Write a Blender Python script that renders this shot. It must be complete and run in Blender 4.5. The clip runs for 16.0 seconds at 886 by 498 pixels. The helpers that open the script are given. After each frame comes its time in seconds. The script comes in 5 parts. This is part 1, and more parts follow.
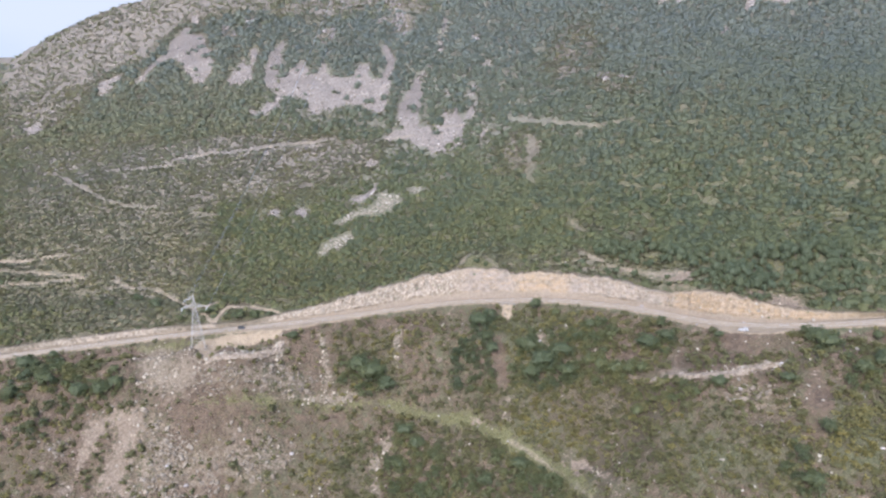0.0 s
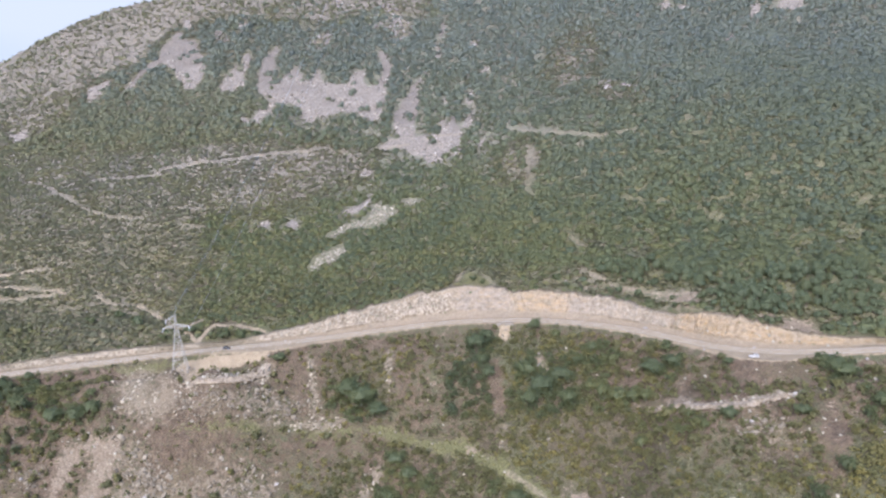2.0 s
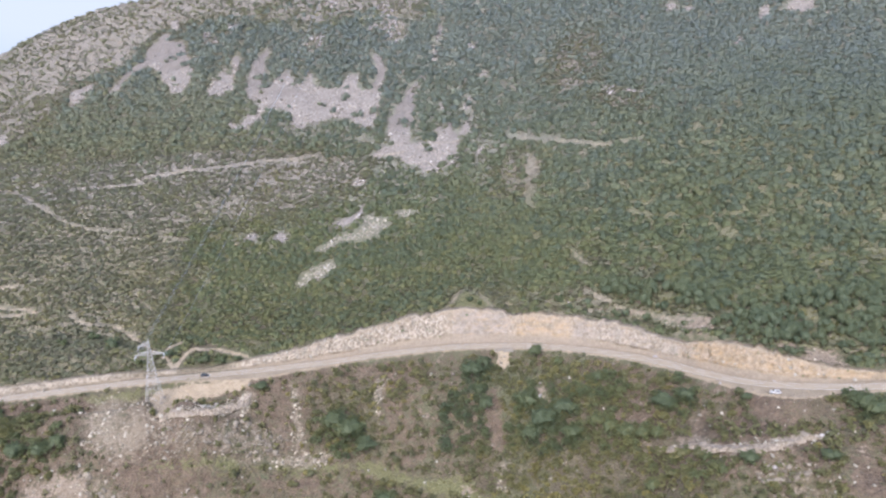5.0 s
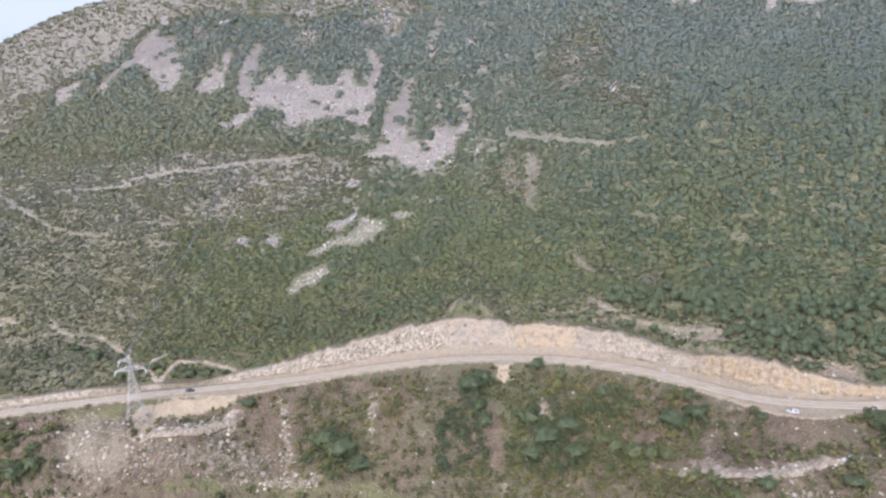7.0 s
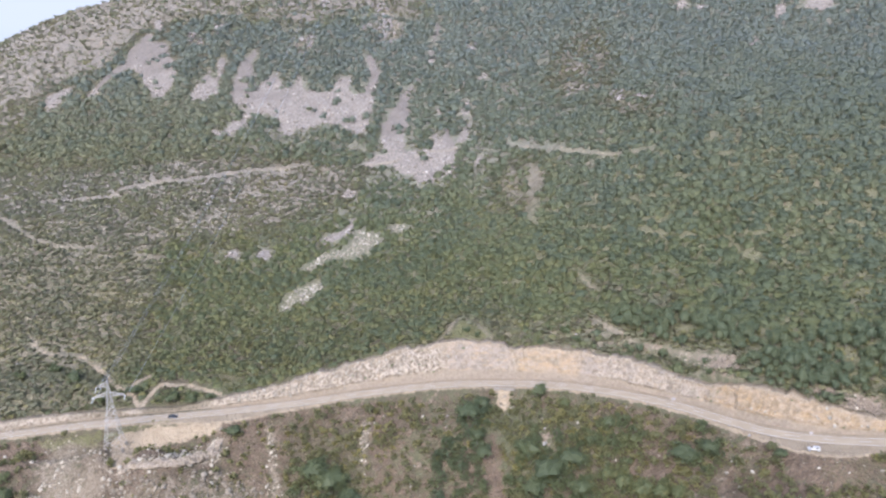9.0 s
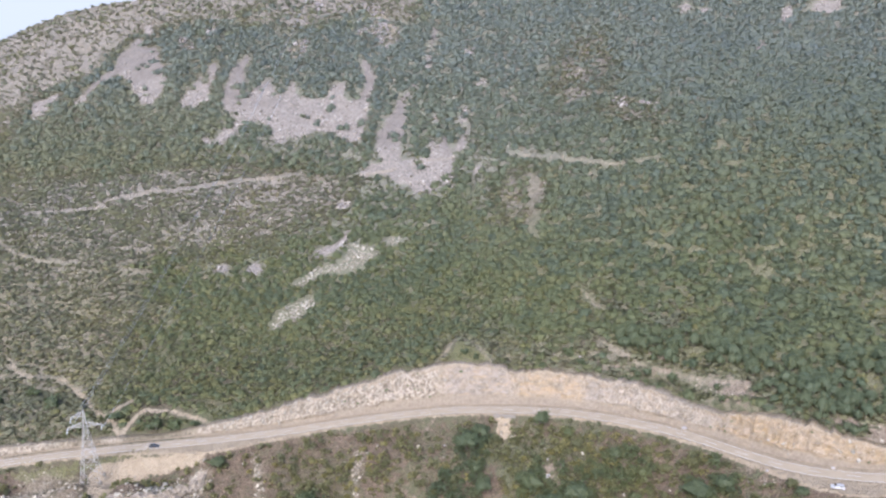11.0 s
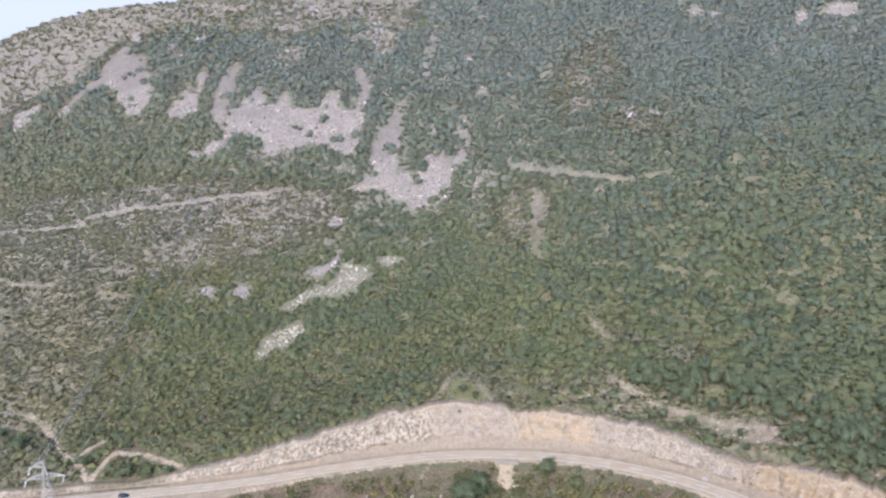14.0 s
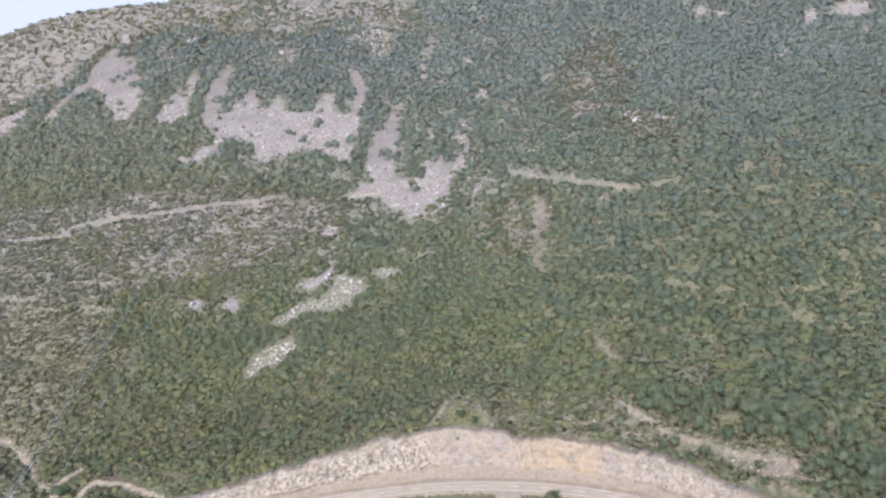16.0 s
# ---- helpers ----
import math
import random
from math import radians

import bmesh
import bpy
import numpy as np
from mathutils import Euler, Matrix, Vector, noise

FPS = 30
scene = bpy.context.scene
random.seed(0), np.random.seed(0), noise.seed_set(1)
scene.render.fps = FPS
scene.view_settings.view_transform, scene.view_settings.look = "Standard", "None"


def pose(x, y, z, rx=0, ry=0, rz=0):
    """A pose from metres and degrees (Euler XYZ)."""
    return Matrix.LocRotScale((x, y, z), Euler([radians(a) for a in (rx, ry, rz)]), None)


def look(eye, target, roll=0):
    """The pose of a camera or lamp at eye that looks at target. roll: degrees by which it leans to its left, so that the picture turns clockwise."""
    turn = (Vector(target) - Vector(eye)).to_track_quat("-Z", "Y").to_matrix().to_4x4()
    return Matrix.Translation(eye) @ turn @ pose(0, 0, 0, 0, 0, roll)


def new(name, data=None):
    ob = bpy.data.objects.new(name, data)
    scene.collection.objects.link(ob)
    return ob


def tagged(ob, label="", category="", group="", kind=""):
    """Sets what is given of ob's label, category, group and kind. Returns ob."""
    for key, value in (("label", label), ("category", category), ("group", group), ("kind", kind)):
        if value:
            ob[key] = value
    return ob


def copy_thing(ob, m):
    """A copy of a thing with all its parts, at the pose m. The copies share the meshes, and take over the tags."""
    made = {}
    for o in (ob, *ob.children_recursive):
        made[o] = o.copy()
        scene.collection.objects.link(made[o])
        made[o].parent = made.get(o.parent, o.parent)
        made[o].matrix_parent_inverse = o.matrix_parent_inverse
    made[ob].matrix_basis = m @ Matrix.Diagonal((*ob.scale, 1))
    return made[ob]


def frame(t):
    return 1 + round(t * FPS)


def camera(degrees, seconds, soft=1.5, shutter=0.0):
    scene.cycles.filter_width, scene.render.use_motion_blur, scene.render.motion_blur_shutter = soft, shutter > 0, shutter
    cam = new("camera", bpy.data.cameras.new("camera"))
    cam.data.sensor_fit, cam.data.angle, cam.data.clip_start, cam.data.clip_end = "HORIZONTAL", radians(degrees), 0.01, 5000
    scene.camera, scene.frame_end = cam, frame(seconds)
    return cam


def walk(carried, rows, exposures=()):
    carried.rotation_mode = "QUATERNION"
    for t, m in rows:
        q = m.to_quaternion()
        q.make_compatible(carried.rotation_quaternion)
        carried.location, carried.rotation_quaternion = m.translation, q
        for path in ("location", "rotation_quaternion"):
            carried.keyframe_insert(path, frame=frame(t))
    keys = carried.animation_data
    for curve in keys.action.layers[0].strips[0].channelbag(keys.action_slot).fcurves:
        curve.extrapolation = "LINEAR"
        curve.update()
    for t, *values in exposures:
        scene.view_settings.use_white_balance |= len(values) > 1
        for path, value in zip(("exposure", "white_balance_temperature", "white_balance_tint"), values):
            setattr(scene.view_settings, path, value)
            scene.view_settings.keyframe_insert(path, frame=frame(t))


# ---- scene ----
cam = camera(62, 16.0, soft=2.35)
walk(cam, [
    (0.0, pose(-34.54, -399.60, 107.16, 79.934, 2.461, -0.386)),
    (0.5, pose(-33.38, -394.81, 108.03, 79.985, 2.397, -0.344)),
    (1.0, pose(-33.12, -389.88, 109.20, 80.012, 2.313, -0.367)),
    (1.5, pose(-32.34, -385.00, 110.18, 80.081, 2.253, -0.366)),
    (2.0, pose(-31.57, -380.27, 111.34, 80.195, 2.271, -0.380)),
    (2.5, pose(-31.52, -375.61, 112.32, 80.285, 2.327, -0.461)),
    (3.0, pose(-30.82, -370.83, 113.30, 80.353, 2.371, -0.436)),
    (3.5, pose(-30.43, -366.28, 114.21, 80.373, 2.319, -0.438)),
    (4.0, pose(-30.19, -361.60, 115.12, 80.360, 2.172, -0.446)),
    (6.5, pose(-27.16, -337.72, 119.78, 79.685, 2.244, -0.506)),
    (7.0, pose(-27.05, -332.92, 120.58, 79.630, 2.408, -0.511)),
    (7.5, pose(-26.33, -328.08, 121.42, 79.649, 2.491, -0.419)),
    (8.0, pose(-25.95, -323.22, 122.58, 79.671, 2.494, -0.386)),
    (8.5, pose(-25.11, -318.34, 123.30, 79.838, 2.383, -0.332)),
    (9.0, pose(-24.86, -313.56, 124.09, 79.917, 2.215, -0.356)),
    (11.5, pose(-22.49, -290.02, 129.26, 80.083, 2.460, -0.470)),
    (12.0, pose(-21.59, -285.18, 130.29, 80.119, 2.666, -0.396)),
    (12.5, pose(-21.38, -280.45, 131.14, 80.178, 2.734, -0.379)),
    (13.0, pose(-21.26, -275.74, 132.25, 80.205, 2.714, -0.345)),
    (13.5, pose(-20.57, -271.08, 133.24, 80.209, 2.644, -0.291)),
    (14.0, pose(-19.92, -266.37, 134.20, 80.230, 2.637, -0.261)),
    (14.5, pose(-19.56, -261.73, 135.48, 80.197, 2.744, -0.293)),
    (15.0, pose(-19.39, -257.27, 136.66, 80.156, 2.860, -0.330)),
    (15.5, pose(-18.51, -252.34, 137.56, 80.119, 2.888, -0.257)),
    (16.0, pose(-18.29, -247.62, 138.26, 80.124, 2.766, -0.266))
], exposures=[(0.0, 1.80, 5600, 18), (6.5, 1.85, 5600, 18), (16.0, 1.88, 5600, 18)])

# ---- light ----
SUN_UP, SUN_ROUND = 40, 195          # degrees above the horizon, compass direction
world = bpy.data.worlds.new("overcast_sky")
scene.world = world
world.use_nodes = True
_n = world.node_tree.nodes
_sky = _n.new("ShaderNodeTexSky")
_sky.sky_type, _sky.sun_disc = "NISHITA", False
_sky.sun_elevation, _sky.sun_rotation = radians(SUN_UP), radians(SUN_ROUND)
_sky.air_density, _sky.dust_density, _sky.ozone_density, _sky.altitude = 1.0, 2.2, 1.0, 600
_n["Background"].inputs[1].default_value = 0.14
world.node_tree.links.new(_sky.outputs[0], _n["Background"].inputs[0])
_sun = bpy.data.lights.new("sun", "SUN")
_sun.energy, _sun.angle, _sun.color = 1.9, radians(40), (1.0, 0.95, 0.88)
_sun_ob = new("sun", _sun)
_dir = Vector((math.sin(radians(SUN_ROUND)) * math.cos(radians(SUN_UP)), math.cos(radians(SUN_ROUND)) * math.cos(radians(SUN_UP)), math.sin(radians(SUN_UP))))
_sun_ob.matrix_world = look(_dir * 300, (0, 0, 0))

# ---- materials ----
class Shade:
    """Small builder for node materials."""

    def __init__(self, name, rough=0.9, spec=0.2):
        self.mat = bpy.data.materials.new(name)
        self.mat.use_nodes = True
        self.t = self.mat.node_tree
        self.b = self.t.nodes["Principled BSDF"]
        self.b.inputs["Roughness"].default_value = rough
        self.b.inputs["Specular IOR Level"].default_value = spec
        self.place = self.t.nodes.new("ShaderNodeTexCoord").outputs["Object"]

    def put(self, node, socket, value):
        if value is None:
            return
        if hasattr(value, "is_linked"):
            self.t.links.new(value, node.inputs[socket])
        elif isinstance(value, tuple) and len(value) == 3:
            node.inputs[socket].default_value = (*value, 1)
        else:
            node.inputs[socket].default_value = value

    def noise(self, scale, detail=4, rough=0.55, warp=0.0, vec=None):
        n = self.t.nodes.new("ShaderNodeTexNoise")
        self.put(n, "Vector", vec or self.place)
        for k, v in (("Scale", scale), ("Detail", detail), ("Roughness", rough), ("Distortion", warp)):
            n.inputs[k].default_value = v
        return n.outputs["Fac"]

    def cells(self, scale, what="Color", vec=None):
        n = self.t.nodes.new("ShaderNodeTexVoronoi")
        self.put(n, "Vector", vec or self.place)
        n.inputs["Scale"].default_value = scale
        return n.outputs[what]

    def stretch(self, sx, sy, sz):
        n = self.t.nodes.new("ShaderNodeMapping")
        self.put(n, "Vector", self.place)
        n.inputs["Scale"].default_value = (sx, sy, sz)
        return n.outputs[0]

    def range(self, v, a, b, c=0.0, d=1.0):
        n = self.t.nodes.new("ShaderNodeMapRange")
        self.put(n, "Value", v)
        for k, q in (("From Min", a), ("From Max", b), ("To Min", c), ("To Max", d)):
            n.inputs[k].default_value = q
        return n.outputs[0]

    def sum(self, a, b, op="ADD"):
        n = self.t.nodes.new("ShaderNodeMath")
        n.operation = op
        self.put(n, 0, a), self.put(n, 1, b)
        return n.outputs[0]

    def mix(self, f, a, b, kind="MIX"):
        n = self.t.nodes.new("ShaderNodeMix")
        n.data_type, n.blend_type = "RGBA", kind
        self.put(n, 0, f), self.put(n, 6, a), self.put(n, 7, b)
        return n.outputs[2]

    def attr(self, name):
        n = self.t.nodes.new("ShaderNodeAttribute")
        n.attribute_name = name
        return n.outputs["Fac"]

    def rgb(self, name):
        n = self.t.nodes.new("ShaderNodeAttribute")
        n.attribute_name = name
        s = self.t.nodes.new("ShaderNodeSeparateColor")
        self.put(s, 0, n.outputs["Color"])
        return s.outputs

    def each(self):
        return self.t.nodes.new("ShaderNodeObjectInfo").outputs["Random"]

    def island(self):
        return self.t.nodes.new("ShaderNodeNewGeometry").outputs["Random Per Island"]

    def relief(self, height, strength=0.5, size=0.2):
        n = self.t.nodes.new("ShaderNodeBump")
        n.inputs["Strength"].default_value, n.inputs["Distance"].default_value = strength, size
        self.put(n, "Height", height)
        self.put(self.b, "Normal", n.outputs[0])

    def done(self, colour, rough=None):
        self.put(self.b, "Base Color", colour)
        self.put(self.b, "Roughness", rough)
        return self.mat


def ground_material():
    s = Shade("hillside_ground", 0.95, 0.1)
    scree, earth, grass = s.rgb("cover")[0:3]
    rubble, heath, verge = s.rgb("stone")[0:3]
    crisp = s.sum(s.sum(s.noise(0.9, 4, 0.7), 0.5, "SUBTRACT"), 0.55, "MULTIPLY")
    wob = s.sum(s.sum(s.noise(0.35, 5, 0.65), 0.5, "SUBTRACT"), 2.2, "MULTIPLY")
    big, mid, fine = s.noise(0.018, 5), s.noise(0.11, 5, 0.6), s.noise(1.1, 4, 0.65)
    dry = s.mix(s.range(mid, 0.35, 0.65), (0.064, 0.051, 0.031), (0.088, 0.072, 0.042))
    green = s.mix(s.range(fine, 0.35, 0.65), (0.052, 0.056, 0.028), (0.086, 0.080, 0.042))
    base = s.mix(s.range(s.sum(big, s.sum(mid, 0.6, "MULTIPLY")), 0.7, 0.95), dry, green)
    wood = s.attr("wood")
    litter = s.mix(s.range(fine, 0.35, 0.65), (0.104, 0.092, 0.056), (0.110, 0.107, 0.056))
    # uphill the litter turns paler and bluer: distance haze put into its colour
    litter = s.mix(s.attr("high"), litter, s.mix(s.range(mid, 0.4, 0.6), (0.124, 0.112, 0.084), (0.122, 0.119, 0.084)))
    base = s.mix(s.range(s.sum(wood, wob), 0.35, 0.7, 0, 0.9), base, litter)
    brown = s.mix(s.range(s.noise(0.16, 5, 0.65, 0.4, s.stretch(0.35, 1, 1)), 0.35, 0.65), (0.118, 0.101, 0.067), (0.150, 0.127, 0.086))
    # the moor's own mauve-brown, with some distance haze mixed into the colour
    moor = s.mix(s.range(s.noise(0.12, 5, 0.65, 0.4, s.stretch(0.5, 1, 1)), 0.38, 0.62), (0.126, 0.109, 0.085), (0.154, 0.133, 0.106))
    brown = s.mix(s.attr("high"), brown, moor)
    base = s.mix(s.range(s.sum(heath, wob), 0.35, 0.75), base, s.mix(s.sum(s.range(s.sum(fine, s.noise(0.06, 5, 0.65, 0.3, s.stretch(0.5, 1, 1))), 0.90, 1.10, 0, 0.75), s.range(s.attr("high"), 0, 1, 1, 0.25), "MULTIPLY"), brown, s.mix(mid, (0.102, 0.091, 0.050), (0.132, 0.115, 0.062))))
    russet = s.mix(s.range(s.noise(0.25, 6, 0.7), 0.4, 0.6), (0.063, 0.045, 0.029), (0.106, 0.076, 0.050))
    base = s.mix(s.range(s.sum(s.attr("dry"), wob), 0.35, 0.75), base, s.mix(s.range(s.sum(fine, s.noise(0.05, 5, 0.65)), 1.03, 1.16, 0, 0.7), russet, s.mix(mid, (0.064, 0.054, 0.027), (0.096, 0.078, 0.040))))
    speck = s.noise(1.7, 3, 0.7)
    base = s.mix(s.sum(s.range(speck, 0.61, 0.69, 0, 0.5), s.attr("dry"), "MULTIPLY"), base, (0.25, 0.215, 0.185))
    base = s.mix(s.sum(s.range(s.noise(0.8, 4, 0.7), 0.56, 0.66, 0, 0.7), s.attr("dry"), "MULTIPLY"), base, (0.048, 0.042, 0.030))
    lawn = s.mix(mid, (0.076, 0.078, 0.032), (0.112, 0.100, 0.045))
    base = s.mix(s.range(s.sum(grass, wob), 0.42, 0.6, 0, 0.85), base, lawn)
    bare = s.mix(s.range(s.sum(s.sum(fine, 0.5, 'MULTIPLY'), s.sum(s.noise(0.3, 6, 0.7, 0.8), 0.5, 'MULTIPLY')), 0.4, 0.58), (0.112, 0.084, 0.055), (0.180, 0.141, 0.099))
    base = s.mix(s.range(s.sum(earth, s.sum(wob, s.sum(s.sum(s.noise(0.07, 3), 0.5, "SUBTRACT"), 0.9, "MULTIPLY"))), 0.42, 0.62), base, bare)
    chips = s.cells(0.75)
    chip = s.t.nodes.new("ShaderNodeSeparateColor")
    s.put(chip, 0, chips)
    stones = s.mix(s.range(s.sum(chip.outputs[0], mid), 0.4, 1.4), (0.104, 0.088, 0.071), (0.140, 0.120, 0.098))
    stones = s.mix(s.range(s.attr("blocks"), 0, 1, 0, 0.55), stones, s.mix(chip.outputs[1], (0.100, 0.084, 0.066), (0.245, 0.212, 0.172)))
    rub = s.mix(s.range(fine, 0.4, 0.66), (0.125, 0.099, 0.064), (0.225, 0.185, 0.132))
    base = s.mix(s.range(s.sum(rubble, wob), 0.4, 0.75, 0, 0.7), base, rub)
    base = s.mix(s.range(s.sum(s.sum(scree, crisp), s.sum(wob, 0.3, "MULTIPLY")), 0.46, 0.55), base, stones)
    gravel = s.mix(s.range(s.noise(2.2, 3), 0.3, 0.7), (0.208, 0.160, 0.099), (0.265, 0.209, 0.138))
    gravel = s.mix(s.range(s.noise(0.22, 5, 0.65, 0.5), 0.42, 0.62, 0, 0.55), gravel, (0.170, 0.126, 0.078))
    base = s.mix(s.range(s.sum(verge, s.sum(wob, 0.45, "MULTIPLY")), 0.42, 0.6), base, gravel)
    lane = s.mix(s.range(s.noise(0.5, 4, 0.7), 0.4, 0.62), (0.165, 0.132, 0.088), (0.232, 0.190, 0.132))
    base = s.mix(s.range(s.sum(s.attr("lane"), s.sum(crisp, 1.1, "MULTIPLY")), 0.56, 0.86, 0, 0.62), base, lane)
    s.relief(s.sum(s.noise(0.9, 6, 0.7), s.cells(0.8, "Distance")), 0.9, 0.7)
    return s.done(base)


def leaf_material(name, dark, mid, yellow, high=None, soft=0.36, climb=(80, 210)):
    """Foliage; with high, three greyer greens, distance haze put into the colour, take over further up the mountain."""
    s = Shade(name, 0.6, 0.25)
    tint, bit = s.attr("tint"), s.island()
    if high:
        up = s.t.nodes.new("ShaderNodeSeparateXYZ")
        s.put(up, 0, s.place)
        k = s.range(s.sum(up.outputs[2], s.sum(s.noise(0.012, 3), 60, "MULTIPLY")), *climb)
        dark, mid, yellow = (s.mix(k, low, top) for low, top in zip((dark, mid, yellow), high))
    col = s.mix(s.range(tint, 0.0, 0.6), dark, mid)
    col = s.mix(s.range(tint, 0.62, 1.0), col, yellow)
    col = s.mix(s.range(bit, 0, 1, 0.0, 0.3), col, s.mix(0.5, col, (0.16, 0.17, 0.08)))
    a = s.t.nodes.new("ShaderNodeAttribute")
    a.attribute_name = "outward"
    w = s.t.nodes.new("ShaderNodeVectorTransform")
    w.vector_type, w.convert_from, w.convert_to = "NORMAL", "OBJECT", "WORLD"
    s.put(w, 0, a.outputs["Vector"])
    flat = s.t.nodes.new("ShaderNodeNewGeometry").outputs["Normal"]
    tilt = s.t.nodes.new("ShaderNodeMix")
    tilt.data_type = "VECTOR"
    s.put(tilt, "Factor", soft), s.t.links.new(flat, tilt.inputs[4]), s.t.links.new(w.outputs[0], tilt.inputs[5])
    n = s.t.nodes.new("ShaderNodeVectorMath")
    n.operation = "NORMALIZE"
    s.put(n, 0, tilt.outputs[1])
    s.put(s.b, "Normal", n.outputs[0])
    thin = s.t.nodes.new("ShaderNodeBsdfTranslucent")
    s.put(thin, "Color", s.mix(0.5, col, (0.13, 0.15, 0.05)))
    both = s.t.nodes.new("ShaderNodeMixShader")
    both.inputs[0].default_value = 0.5
    s.t.links.new(s.b.outputs[0], both.inputs[1])
    s.t.links.new(thin.outputs[0], both.inputs[2])
    s.t.links.new(both.outputs[0], s.t.nodes["Material Output"].inputs[0])
    return s.done(col)


def rock_material(name, a, b, c, scale=1.0, each=False):
    s = Shade(name, 0.9, 0.2)
    col = s.mix(s.range(s.noise(0.8 * scale, 5, 0.65), 0.35, 0.65), a, b)
    col = s.mix(s.range(s.each() if each else s.island(), 0.1, 1.0, 0, 0.85), col, c)
    col = s.mix(s.range(s.noise(3.5 * scale, 4), 0.55, 0.75, 0, 0.5), col, (0.13, 0.12, 0.105))
    s.relief(s.noise(4 * scale, 6, 0.7), 0.6, 0.15)
    return s.done(col)


def cut_material():
    s = Shade("cut_rock_face", 0.92, 0.15)
    zone = s.rgb("zone")[0:3]
    streak = s.noise(0.75, 6, 0.7, 0.4, s.stretch(1, 1, 0.35))
    blocks = s.noise(0.30, 6, 0.7, 0.9)
    beds = s.noise(0.5, 5, 0.65, 0.6, s.stretch(0.45, 0.45, 1.5))
    tile = s.t.nodes.new("ShaderNodeSeparateColor")
    s.put(tile, 0, s.cells(0.5, "Color", s.stretch(1, 1, 1.3)))
    pale = s.mix(s.range(streak, 0.38, 0.60), (0.145, 0.112, 0.074), (0.300, 0.240, 0.164))
    grey = s.mix(s.range(blocks, 0.36, 0.62), (0.142, 0.115, 0.086), (0.262, 0.217, 0.164))
    ochre = s.mix(s.range(beds, 0.38, 0.60), (0.205, 0.138, 0.068), (0.305, 0.215, 0.117))
    col = s.mix(s.range(s.sum(zone[0], s.sum(s.sum(blocks, 0.5, "SUBTRACT"), 1.8, "MULTIPLY")), 0.34, 0.66), pale, grey)
    col = s.mix(s.range(s.sum(zone[1], s.sum(s.sum(beds, 0.5, "SUBTRACT"), 2.4, "MULTIPLY")), 0.25, 0.8), col, ochre)
    col = s.mix(s.range(tile.outputs[0], 0.0, 1.0, 0.0, 0.4), col, (0.297, 0.242, 0.183))
    col = s.mix(s.range(tile.outputs[1], 0.74, 0.9, 0, 0.25), col, (0.078, 0.062, 0.035))

    wear = s.rgb("wear")[0:3]
    shard = s.t.nodes.new("ShaderNodeSeparateColor")
    s.put(shard, 0, s.cells(1.15, "Color", s.stretch(1, 1, 0.8)))
    jagged = s.mix(s.range(s.sum(shard.outputs[0], s.noise(0.6, 5, 0.7)), 0.45, 1.3), (0.100, 0.078, 0.053), (0.345, 0.288, 0.210))
    rough_part = s.sum(s.range(s.sum(s.noise(0.2, 5, 0.65, 0.5), wear[0]), 0.8, 1.3, 0.0, 0.75), s.sum(1.0, zone[2], "SUBTRACT"), "MULTIPLY")
    col = s.mix(rough_part, col, jagged)
    # dark pockets: shade inside hollows of the broken rock, put into the colour
    col = s.mix(s.sum(s.range(s.noise(1.1, 5, 0.75, 0.4), 0.56, 0.62, 0, 0.85), s.range(wear[0], 0, 1, 0.15, 1.0), "MULTIPLY"), col, (0.060, 0.047, 0.033))
    col = s.mix(s.range(s.noise(1.7, 4, 0.65), 0.60, 0.68, 0, 0.8), col, (0.39, 0.335, 0.256))
    talus = s.mix(s.range(s.noise(0.9, 5, 0.65), 0.35, 0.65), (0.170, 0.132, 0.089), (0.250, 0.198, 0.136))
    col = s.mix(s.range(s.sum(wear[1], s.sum(s.sum(streak, 0.5, "SUBTRACT"), 2.6, "MULTIPLY")), 0.45, 0.75, 0, 0.75), col, s.mix(s.range(s.noise(1.3, 5, 0.7), 0.35, 0.65), (0.165, 0.122, 0.073), (0.335, 0.272, 0.191)))
    col = s.mix(wear[2], col, s.mix(s.noise(0.8, 5), (0.052, 0.041, 0.021), (0.093, 0.073, 0.039)))
    col = s.mix(zone[2], col, talus)
    s.relief(s.sum(s.noise(1.1, 7, 0.75, 0.5), s.sum(tile.outputs[2], blocks)), 1.0, 0.9)
    return s.done(col)


def plain(name, colour, rough=0.6, metal=0.0, spec=0.4, grain=12.0, vary=0.12):
    s = Shade(name, rough, spec)
    s.b.inputs["Metallic"].default_value = metal
    lo = tuple(c * (1 - vary) for c in colour)
    hi = tuple(min(1, c * (1 + vary)) for c in colour)
    s.relief(s.noise(grain * 3, 3), 0.15, 0.02)
    return s.done(s.mix(s.noise(grain, 4), lo, hi))


def asphalt_material():
    s = Shade("worn_asphalt", 0.85, 0.3)
    col = s.mix(s.range(s.noise(0.25, 5, 0.6), 0.35, 0.65), (0.214, 0.165, 0.102), (0.260, 0.204, 0.130))
    col = s.mix(s.range(s.noise(6, 3), 0.4, 0.7, 0, 0.4), col, (0.285, 0.226, 0.148))
    s.relief(s.noise(25, 3), 0.2, 0.02)
    return s.done(col)


